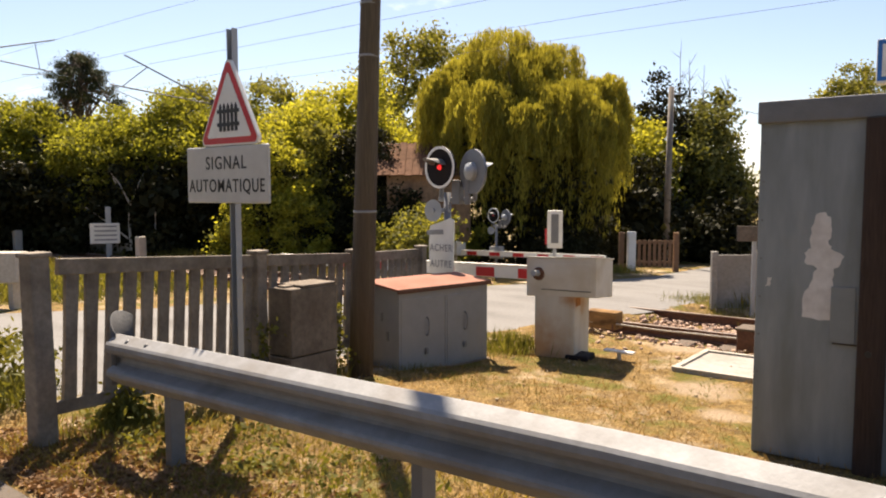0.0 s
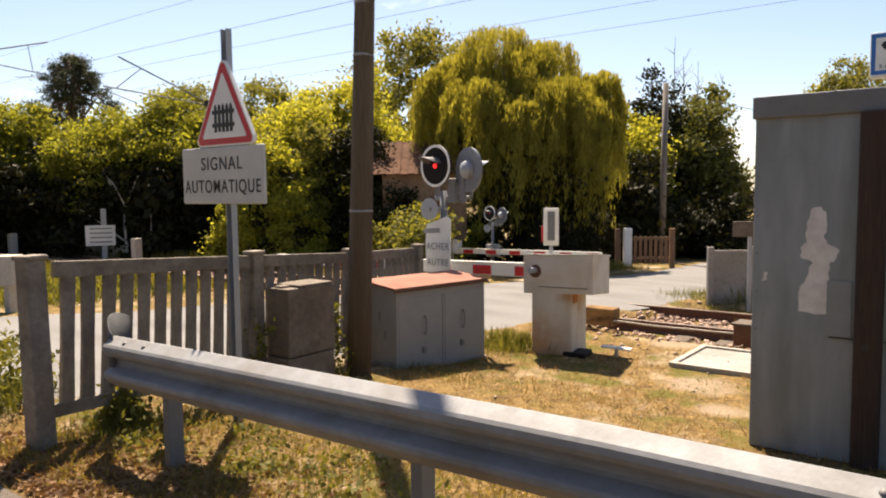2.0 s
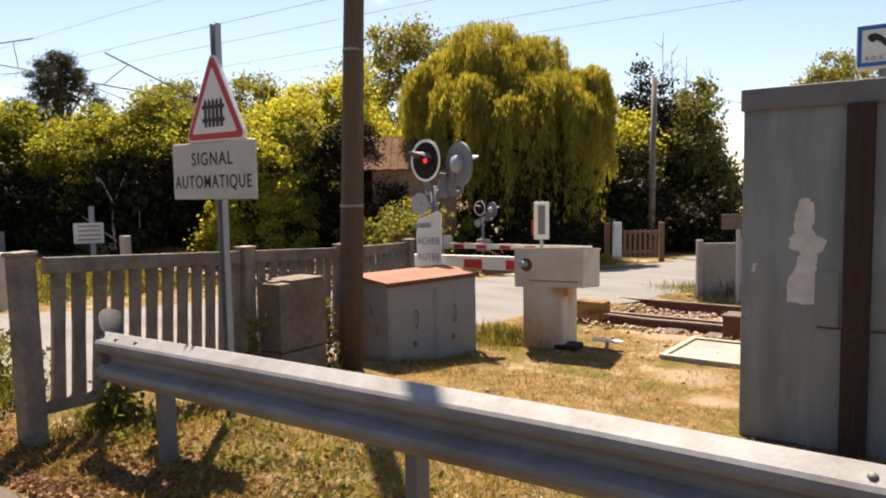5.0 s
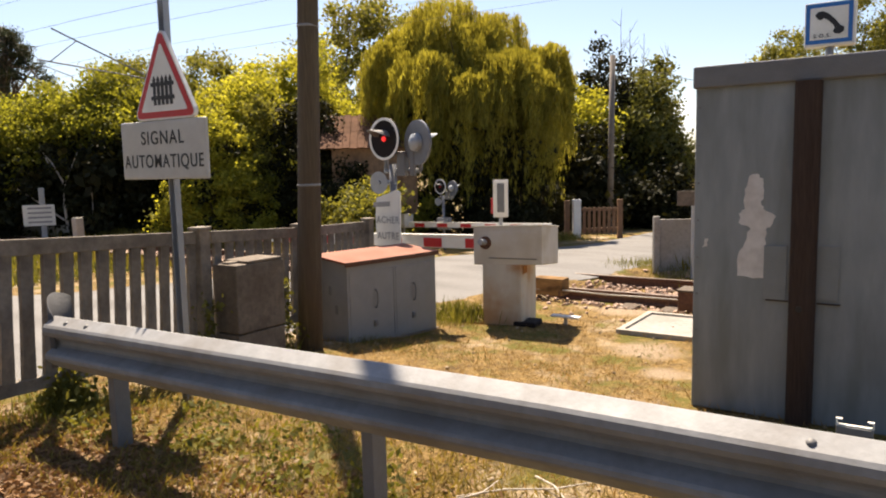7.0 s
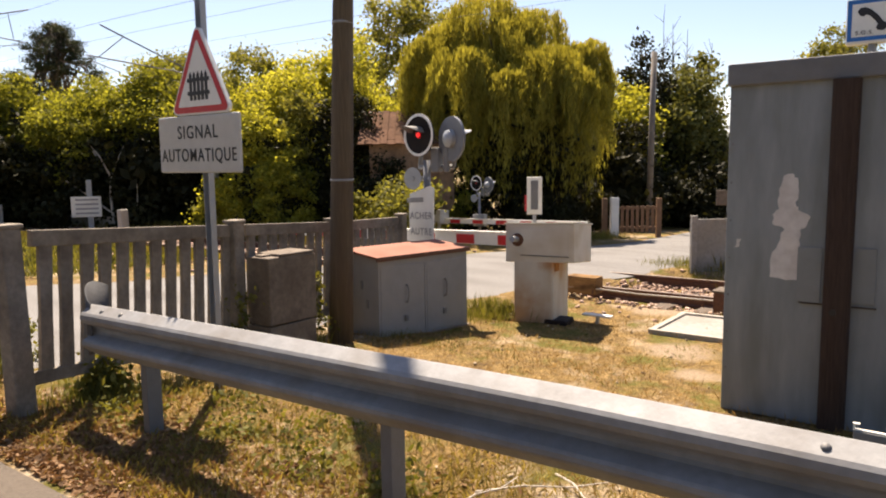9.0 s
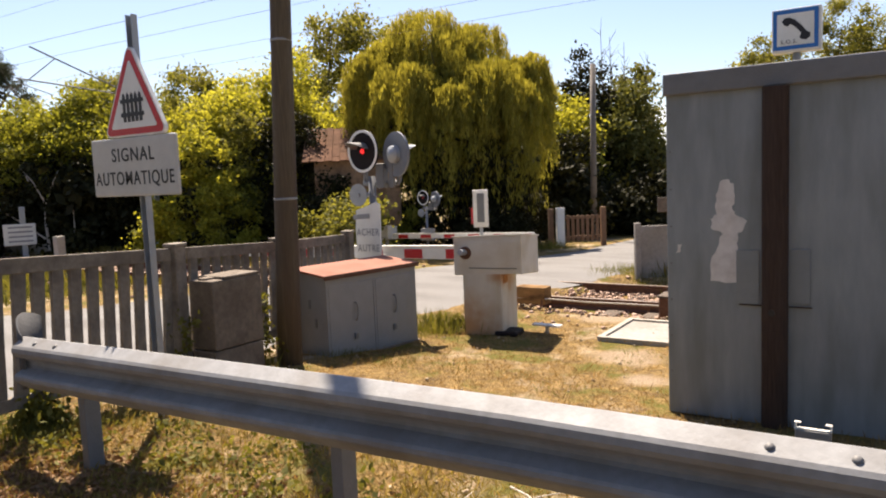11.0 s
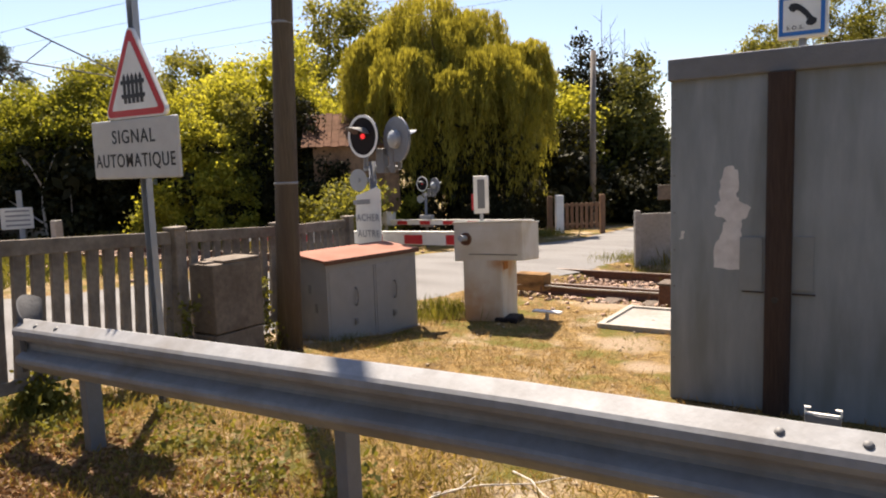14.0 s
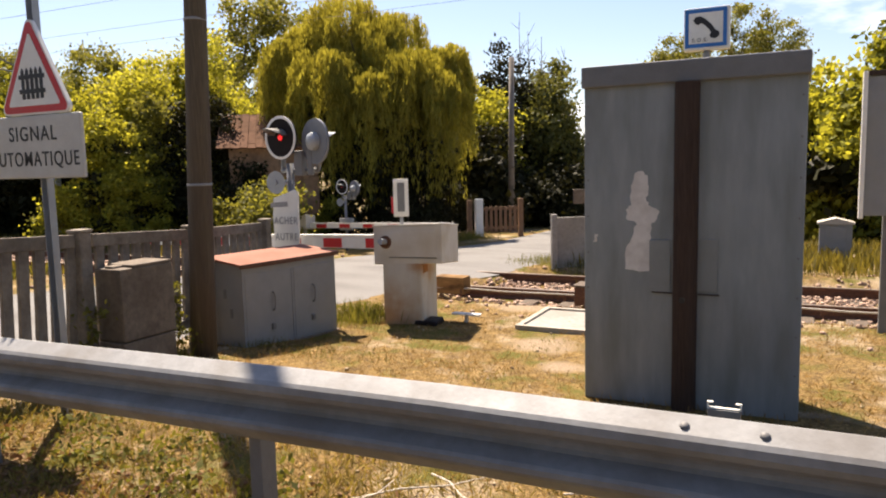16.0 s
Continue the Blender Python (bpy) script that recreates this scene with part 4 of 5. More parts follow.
mid = (CX0 + CX1) / 2
bm = bmesh.new()
torn(bm, -1.116 - mid, 1.138 + Z0, [(0.0, 0.38), (0.039, 0.35), (0.061, 0.24), (0.039, 0.2), (0.055, 0.13), (0.129, 0.09), (0.117, 0.02), (0.07, 0.0), (0.078, -0.1), (0.105, -0.2), (0.109, -0.36), (-0.109, -0.35), (-0.105, -0.18), (-0.055, -0.09), (-0.031, 0.0), (-0.101, 0.03), (-0.109, 0.1), (-0.074, 0.13), (-0.07, 0.27), (-0.039, 0.37)], 0.003)
part("torn_poster", bm, PAPER, cab, "remains of a torn white poster")
bm = bmesh.new()
torn(bm, -1.45 - mid, 1.02 + Z0, [(-0.015, -0.03), (0.01, -0.03), (0.012, 0.03), (-0.01, 0.03)], 0.003)
part("torn_scrap", bm, PAPER, cab)
for x in (CX0 + 0.03, CX1 - 0.03):
    for z in np.linspace(0.1, 2.0, 8):
        bm = bmesh.new()
        tube(bm, (x - mid, -0.005, z + Z0), (x - mid, 0.002, z + Z0), 0.008, None, 8)
        part("rivet", bm, GREY_DARK, cab)

# ---- emergency phone sign ----
sos = thing("phone_sign", pose(-0.8, 6.62, gz(-0.8, 6.62)), "white and blue emergency telephone sign box on a post", "sign")
zb = -gz(-0.8, 6.62)
bm = bmesh.new()
tube(bm, (0, 0.05, -0.1), (0, 0.05, 2.5 + zb), 0.03, None, 12)
part("post", bm, SIGNGREY, sos, smooth=True)
bm = bmesh.new()
box(bm, (0, 0.05, 2.655 + zb), (0.355, 0.1, 0.34), 0.01)
part("sign_box", bm, SIGNWHITE, sos)
bm = bmesh.new()
box(bm, (-0.005, -0.002, 2.66 + zb), (0.325, 0.006, 0.305), 0)
part("blue_border", bm, BLUE, sos, "blue border")
bm = bmesh.new()
box(bm, (-0.005, -0.005, 2.66 + zb), (0.265, 0.006, 0.245), 0)
part("white_panel", bm, SIGNWHITE, sos)
bm = bmesh.new()
handset = [(-0.105, 0.06), (-0.085, 0.085), (-0.05, 0.088), (-0.01, 0.066), (0.035, 0.022), (0.072, -0.03), (0.1, -0.045), (0.098, -0.075), (0.07, -0.095), (0.035, -0.088), (0.022, -0.07), (0.035, -0.045), (0.02, -0.02), (-0.02, 0.022), (-0.045, 0.035), (-0.062, 0.02), (-0.085, 0.03)]
extrude(bm, [(x + 0.002, z + 2.665 + zb) for x, z in handset[::-1]], 0.004, Matrix.Translation((0, -0.012, 0)))
part("handset_symbol", bm, BLACK, sos, "black telephone handset symbol")
lettering("lettering", "S.O.S.", 0.04, BLACK, sos, Matrix.Translation((-0.05, -0.01, 2.565 + zb)) @ up, 1.1)

# ---- small things beside the track ----
slab = thing("concrete_slab", pose(-2.1, 8.45, gz(0, 8.4) - 0.03), "flat pale concrete slab with a raised rim in the grass", "concrete slab")
bm = bmesh.new()
box(bm, (0, 0, -0.02), (1.75, 1.15, 0.16), 0.015)
part("slab", bm, SLAB, slab)
for cx, cy, sx, sy in ((0, -0.54, 1.75, 0.07), (0, 0.54, 1.75, 0.07), (-0.84, 0, 0.07, 1.01), (0.84, 0, 0.07, 1.01)):
    bm = bmesh.new()
    box(bm, (cx, cy, 0.07), (sx, sy, 0.03), 0.006)
    part("rim", bm, RIM, slab)

duct = thing("cable_conduit", pose(-5.0, 9.93, gz(0, 9.93)), "thin pale cable conduit lying along the near rail", "conduit")
bm = bmesh.new()
loft(bm, [(0.55 * k, 0.015 * math.sin(k * 1.7), 0.05 + 0.006 * math.sin(k * 2.3)) for k in range(16)], [0.013] * 16, 8)
part("pipe", bm, PALE_CONCRETE, duct, smooth=True)
for k in (0.4, 2.0, 3.6, 5.2, 6.8):
    bm = bmesh.new()
    box(bm, (k, 0.0, 0.0), (0.03, 0.03, 0.09), 0.004)
    part("stake", bm, RUST, duct)

block = thing("crossing_end_block", pose(-4.8, 10.05, gz(0, 10) + 0.05), "rust-brown timber end block of the crossing deck", "timber block")
bm = bmesh.new()
box(bm, (0, 0, 0.04), (0.5, 0.26, 0.26), 0.02)
part("block", bm, BLOCKWOOD, block)
drive = thing("point_box", pose(-2.62, 9.75, gz(0, 9.75) - 0.05), "rusty steel box beside the near rail", "track box")
bm = bmesh.new()
box(bm, (0, 0, 0.12), (0.3, 0.34, 0.32), 0.02)
part("body", bm, RUST, drive)
bm = bmesh.new()
box(bm, (0, 0, 0.29), (0.33, 0.38, 0.03), 0.008)
part("lid", bm, SLEEPER, drive, "dull brown lid")
marker = thing("track_marker", pose(-3.66, 8.05, gz(0, 8.05)), "small white plate on a short stake", "marker")
bm = bmesh.new()
box(bm, (0, 0, 0.03), (0.04, 0.04, 0.16), 0.004)
part("stake", bm, DEADWOOD, marker)
bm = bmesh.new()
box(bm, (0, 0, 0.1), (0.36, 0.1, 0.02), 0.004)
part("plate", bm, WHITE, marker)

# slim white sign seen from behind
back = thing("track_sign", pose(-5.06, 9.0, gz(0, 9)), "narrow white rectangular sign on a post, red face away", "sign")
bm = bmesh.new()
box(bm, (0, 0, 0.75), (0.05, 0.05, 1.6), 0.006)
part("post", bm, SIGNGREY, back)
bm = bmesh.new()
box(bm, (0, -0.04, 1.46), (0.21, 0.02, 0.52), 0.008)
part("plate", bm, SIGNWHITE, back)
bm = bmesh.new()
box(bm, (0, -0.054, 1.47), (0.1, 0.008, 0.4), 0.003)
part("channel", bm, GREY_DARK, back)
bm = bmesh.new()
box(bm, (-0.12, -0.03, 1.36), (0.03, 0.02, 0.22), 0.003)
part("red_edge", bm, RED, back)
back.rotation_euler = (0, 0, radians(30))

# concrete panel fence beyond the track
wall = thing("concrete_panel_fence", pose(-4.05, 12.75, gz(0, 12.75)), "low grey concrete panel fence overgrown with weeds", "fence")
for k in range(5):
    bm = bmesh.new()
    box(bm, (0.35 + 0.7 * k, 0, 0.45), (0.66, 0.05, 0.92), 0.008)
    part("panel", bm, SLAB, wall)
    bm = bmesh.new()
    box(bm, (0.7 * k, -0.02, 0.47), (0.1, 0.1, 1.0), 0.01)
    part("post", bm, SLAB, wall)
wall.rotation_euler = (0, 0, radians(37))
board = thing("trackside_plate", pose(-3.35, 12.6, gz(0, 12.6)), "grey weathered sign plate on a post before the panel fence", "sign")
bm = bmesh.new()
box(bm, (0, 0.04, 0.6), (0.06, 0.06, 1.4), 0.006)
part("post", bm, SIGNGREY, board)
bm = bmesh.new()
box(bm, (0, 0, 1.3), (0.6, 0.03, 0.25), 0.01)
part("plate", bm, CONCRETE, board)
board.rotation_euler = (0, 0, radians(37))

# notice far down the track
note = thing("warning_notice", pose(-22.45, 11.65, gz(0, 11.65)), "white rectangular warning notice on a grey post beside the track", "sign")
bm = bmesh.new()
box(bm, (0.1, 0.05, 0.7), (0.16, 0.1, 1.7), 0.01)
part("post", bm, SIGNGREY, note)
bm = bmesh.new()
box(bm, (0, -0.02, 0.72), (0.86, 0.03, 0.64), 0.02)
pl = part("plate", bm, SIGNWHITE, note)
for k in range(4):
    bm = bmesh.new()
    box(bm, (0.02, -0.038, 0.94 - 0.14 * k), (0.64, 0.004, 0.05), 0)
    part("lettering_bar", bm, INK, pl)
note.rotation_euler = (0, 0, radians(58))
for x, y, h in ((-20.3, 11.6, 0.75), (-26.2, 10.6, 0.8)):
    st = thing("concrete_stump", pose(x, y, gz(x, y)), "short pale concrete stump among the weeds", "post", "stumps by the track")
    bm = bmesh.new()
    box(bm, (0, 0, h / 2 - 0.05), (0.24, 0.24, h), 0.03)
    part("stump", bm, PALE_CONCRETE, st)
low = thing("low_wall", pose(-25.5, 12.6, gz(0, 12.6)), "low pale concrete kerb wall across the track", "wall")
for k in range(3):
    bm = bmesh.new()
    box(bm, (-4.5 + 3 * k, 0, 0.12), (2.96, 0.2, 0.4), 0.02)
    part("segment", bm, PALE_CONCRETE, low)
low.rotation_euler = (0, 0, radians(6))
panel = thing("cable_box", pose(-12.85, 4.95, gz(0, 4.95), 0, 0, 40), "pale concrete box behind the picket fence across the road", "box")
bm = bmesh.new()
box(bm, (0, 0, 0.66), (0.7, 0.4, 0.48), 0.02)
part("body", bm, PALE_CONCRETE, panel)
for xx in (-0.22, 0.22):
    bm = bmesh.new()
    box(bm, (xx, 0, 0.2), (0.08, 0.3, 0.46), 0.01)
    part("leg", bm, PALE_CONCRETE, panel)

# small pitched-top box and notice board to the far side
hut = thing("cable_cabinet", pose(0.53, 15.6, gz(0, 15.6)), "small grey concrete cabinet with a pitched top in the grass", "cabinet")
bm = bmesh.new()
extrude(bm, [(-0.27, 0.08), (0.27, 0.08), (0.27, 0.72), (-0.27, 0.72)], 0.35, Matrix.Translation((0, -0.17, 0)))
part("body", bm, LIGHT_GREY, hut)
bm = bmesh.new()
extrude(bm, [(-0.31, 0.71), (0.31, 0.71), (0.31, 0.74), (0.0, 0.82), (-0.31, 0.74)], 0.42, Matrix.Translation((0, -0.21, 0)))
part("top", bm, PALE_CONCRETE, hut)
bm = bmesh.new()
box(bm, (0, -0.172, 0.45), (0.36, 0.012, 0.4), 0.004)
part("door", bm, LIGHT_GREY, hut)
bm = bmesh.new()
box(bm, (0, 0, 0.04), (0.5, 0.3, 0.14), 0.01)
part("foot", bm, GREY_DARK, hut)
nb = thing("notice_board", pose(1.25, 9.0, gz(0, 9.0)), "large pale grey notice board in a white frame on posts", "notice board")
zb = -gz(0, 9)
bm = bmesh.new()
box(bm, (0, 0, 1.68 + zb), (1.46, 0.05, 1.44), 0.006)
part("panel", bm, LIGHT_GREY, nb)
for cx, cz, sx, sz in ((-0.75, 1.69, 0.045, 1.52), (0.75, 1.69, 0.045, 1.52)):
    bm = bmesh.new()
    box(bm, (cx, -0.01, cz + zb), (sx, 0.09, sz), 0.006)
    part("frame_side", bm, WHITE, nb)
bm = bmesh.new()
box(bm, (0, -0.01, 2.43 + zb), (1.46, 0.08, 0.05), 0.006)
part("frame_top", bm, BROWN, nb, "brown top rail")
for xx in (-0.5, 0.5):
    bm = bmesh.new()
    box(bm, (xx, 0.06, 0.9 + zb / 2), (0.08, 0.07, 2.2), 0.006)
    part("post", bm, GREY_DARK, nb)

# wooden gate at the road's far end
gate = thing("wooden_gate", pose(-8.3, 19.2, gz(0, 19.2)), "brown slatted wooden gate with a white gatepost", "gate")
bm = bmesh.new()
box(bm, (0, 0, 0.5), (0.22, 0.2, 1.2), 0.02)
part("gatepost", bm, WHITE, gate, "white painted gatepost")
for k in range(7):
    bm = bmesh.new()
    box(bm, (0.22 + 0.14 * k, 0, 0.5), (0.085, 0.03, 0.74), 0.006)
    part("slat", bm, WOOD, gate)
for z in (0.25, 0.8):
    bm = bmesh.new()
    box(bm, (0.63, 0.03, z), (1.05, 0.04, 0.08), 0.006)
    part("gate_rail", bm, WOOD, gate)
for xx in (-0.25, 1.25):
    bm = bmesh.new()
    box(bm, (xx, 0.1, 0.5), (0.14, 0.14, 1.15), 0.01)
    part("side_post", bm, WOOD, gate)
gate.rotation_euler = (0, 0, radians(35))

# ---- house behind the trees ----
house = thing("house", pose(-15.55, 17.5, gz(0, 17.4), 0, 0, -52), "old ochre-rendered house with clay tile roof behind the trees", "house")
bm = bmesh.new()
extrude(bm, [(0, 0), (3.2, 0), (3.2, 2.65), (1.6, 3.5), (0, 2.65)], 2.3)
part("wall", bm, OCHRE, house)
slope = math.degrees(math.atan2(0.85, 1.6))
for sgn in (-1, 1):
    bm = bmesh.new()
    for i in range(8):
        for j in range(14):
            box(bm, (0, 0, 0), (0.3, 0.19, 0.03), 0, Matrix.Translation((1.6, 0, 3.56)) @ pose(0, 0, 0, 0, sgn * slope, 0) @ Matrix.Translation((sgn * (0.13 + 0.26 * i), -0.2 + 0.2 * j, 0.014 * (j % 2) + random.uniform(0, 0.008))))
    part("roof", bm, TILE, house)
bm = bmesh.new()
box(bm, (3.21, 1.5, 1.35), (0.05, 0.8, 1.1), 0.01)
part("shutter", bm, WOOD, house, "closed brown shutter")

# ---- poles and wires ----
tp = thing("telephone_pole", pose(-8.5, 22.3, gz(0, 22)), "slim grey-brown timber pole by the lane", "utility pole")
bm = bmesh.new()
tube(bm, (0, 0, -0.2), (0.08, 0, 5.5), 0.105, 0.085, 14)
part("shaft", bm, TWIG, tp, smooth=True)


def wire(name, pts, r, sag=0.0, label="thin overhead wire against the sky"):
    ob = thing(name, pose(0, 0, 0), label, "wire", "overhead wires")
    bm, path = bmesh.new(), []
    for a, b in zip(pts, pts[1:]):
        a, b = Vector(a), Vector(b)
        path += [a.lerp(b, k / 16) - Vector((0, 0, sag * 4 * (k / 16) * (1 - k / 16))) for k in range(0 if not path else 1, 17)]
    loft(bm, path, [r] * len(path), 5)
    part("strand", bm, WIRE, ob)
    return ob


for y, z, r in ((11.05, 5.6, 0.005), (11.05, 6.5, 0.004), (11.05, 5.15, 0.004), (14.0, 5.37, 0.004), (15.0, 5.2, 0.004)):
    wire("overhead_wire", [(-75, y, z), (-19, y, z), (40, y, z)], r, 0.1)
wire("overhead_wire", [(-8.42, 22.3, 4.75), (8, 24.5, 2.6)], 0.008, 0.9, "thin telephone wire from the timber pole")


def cantilever(x, y, side, mast_y, tip, low, slope, low_slope, label):
    """A catenary mast; side: the way its arms reach along y. tip and low: (y, z) of the ends of the slanting and the level tube."""
    ob = thing("catenary_mast", pose(x, y, 0), label, "catenary mast", "catenary masts")
    reach, low_reach = abs(mast_y - tip[0]), abs(mast_y - low[0])
    z_main, z_low = tip[1] - slope * reach, low[1] - low_slope * low_reach
    top = max(z_main, z_low) + 0.4
    bm = bmesh.new()
    box(bm, (0.0, mast_y + side * -0.12, top / 2 - 0.4), (0.16, 0.16, top + 0.2), 0.01)
    part("mast", bm, SIGNGREY, ob)

    def on_main(k):
        return Vector((0, tip[0] - side * k, tip[1] - slope * k))

    def on_low(k):
        return Vector((0, low[0] - side * k, low[1] - low_slope * k))

    for a, b, r in ((on_main(0), on_main(reach), 0.022), (on_low(0), on_low(low_reach), 0.02), (on_main(0.66), on_low(0.33), 0.014),
                    (on_low(0.1) - Vector((0, 0, 0.12)), on_low(0.92) - Vector((0, 0, 0.3)), 0.012), (on_low(0.1), on_low(0.1) - Vector((0, 0, 0.14)), 0.01)):
        bm = bmesh.new()
        tube(bm, a, b, r, None, 8)
        part("bracket_tube", bm, GREY_DARK, ob)
    for at in (on_main(reach * 0.82), on_low(low_reach * 0.84)):
        bm = bmesh.new()
        for i in range(4):
            p = at - Vector((0, side * 0.06 * i, 0))
            tube(bm, p, p - Vector((0, side * 0.02, 0)), 0.06, 0.03, 10)
        part("insulator", bm, BROWN, ob)
    return ob


cantilever(-19.35, 13.3, -1, 0.75, (-2.54, 5.43), (-2.97, 4.59), 0.357, 0.068, "catenary mast with slanting bracket arms over the track")
cantilever(-26.5, 9.0, 1, 0.0, (3.2, 6.98), (3.0, 5.87), 0.3, -0.094, "further catenary mast with bracket arms over the track")

# ---- trees ----
random.seed(11)
for x, y, h, w, m, c in ((-31.0, 9.5, 4.7, 2.2, LEAF_HEDGE, 0), (-29.2, 10.9, 4.9, 2.0, LEAF_HEDGE, 0), (-28.4, 12.4, 5.3, 1.9, LEAF_HEDGE, 0), (-26.6, 13.2, 4.6, 1.8, LEAF_HEDGE, 0),
                         (-25.2, 13.9, 5.1, 1.9, LEAF_HEDGE, 0), (-23.3, 14.4, 5.3, 1.8, LEAF_HEDGE, 0), (-24.2, 16.4, 6.0, 2.0, LEAF_GREY, 0), (-21.9, 15.6, 4.9, 1.8, LEAF_HEDGE, 0)):
    blobs = [(random.uniform(-0.5, 0.5), random.uniform(-0.5, 0.5), h * f, w * s, w * s, h * 0.2) for f, s in ((0.2, 0.6), (0.45, 0.9), (0.66, 1.0), (0.82, 0.65))]
    tree(x, y, h, blobs, 26000, 0.13, m, "dense green deciduous tree in the row behind the track", group="row of trees behind the track", clump=0.4)
for x, y, h, w, m, size in ((-20.8, 17.0, 6.2, 1.9, LEAF_GREY, 0.16), (-18.6, 16.6, 5.6, 1.7, LEAF_YELLOW, 0.17), (-17.2, 15.9, 5.0, 1.4, LEAF_YELLOW, 0.17), (-15.3, 15.7, 3.7, 1.0, LEAF_DARK_SHADE, 0.16), (-17.4, 18.3, 6.0, 1.9, LEAF_YELLOW, 0.17)):
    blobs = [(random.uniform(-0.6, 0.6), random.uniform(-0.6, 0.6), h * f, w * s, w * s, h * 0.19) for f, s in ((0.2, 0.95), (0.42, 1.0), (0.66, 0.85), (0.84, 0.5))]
    tree(x, y, h, blobs, 26000, size * 0.78, m, "deciduous tree by the house, leaves from yellow-green to near-black", group="trees by the house")
for x, y, h, w in ((-20.7, 23.4, 9.3, 1.8), (-19.6, 25.9, 9.4, 1.9)):
    blobs = [(random.uniform(-0.8, 0.8), random.uniform(-0.8, 0.8), h * f, w * s, w * s, h * 0.12) for f, s in ((0.35, 1.0), (0.55, 1.0), (0.72, 0.9), (0.88, 0.6))]
    tree(x, y, h, blobs, 14000, 0.17, LEAF_GREY, "tall airy grey-green tree behind the house", group="tall trees behind the house", trunk=0.2, clump=0.5, inner=0.3)

# near-black bushes, added to stand for the shade low in the backlit row
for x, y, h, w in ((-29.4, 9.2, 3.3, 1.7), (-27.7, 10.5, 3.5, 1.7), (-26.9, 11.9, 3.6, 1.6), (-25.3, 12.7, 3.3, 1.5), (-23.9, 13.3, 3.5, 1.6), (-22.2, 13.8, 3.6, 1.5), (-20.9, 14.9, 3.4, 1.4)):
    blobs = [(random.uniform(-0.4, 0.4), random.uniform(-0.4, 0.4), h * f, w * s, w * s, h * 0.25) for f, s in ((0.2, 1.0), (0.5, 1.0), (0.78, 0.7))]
    tree(x, y, h, blobs, 6500, 0.2, LEAF_DARK_SHADE, "near-black bush standing for the shade under the row of trees", "bush", "bush", group="dark bushes under the trees")

# conifer with ragged tiers
pine = thing("pine_tree", pose(-39.6, 19.4, -0.5), "tall dark ragged pine behind the row of trees", "tree")
tufts = []
for i in range(74):
    f = (i / 73) ** 0.9
    a, rr = random.uniform(0, 6.28), (0.35 + 2.3 * (1 - f) ** 0.65) * random.uniform(0.45, 1.1)
    tufts.append((rr * math.cos(a), rr * math.sin(a), 4.3 + 5.1 * f + 0.15 * rr, 0.42, 0.42, 0.22))
tufts += [(-1.7, -1.7, 6.3, 0.45, 0.45, 0.25), (-1.9, -2.0, 6.7, 0.3, 0.3, 0.2), (-1.3, -1.2, 6.0, 0.45, 0.45, 0.25), (1.5, 1.2, 6.9, 0.35, 0.35, 0.2), (1.2, 1.1, 7.6, 0.4, 0.4, 0.22), (2.1, 2.0, 5.9, 0.3, 0.3, 0.35), (0.05, 0, 9.6, 0.22, 0.22, 0.3)]
limbs("trunk", 9.6, 0.2, [t[:3] for t in tufts[:-1]], pine, BARK)
crown("crown", tufts, 20000, 0.2, NEEDLES, pine, 0.3, 70, 0.2)


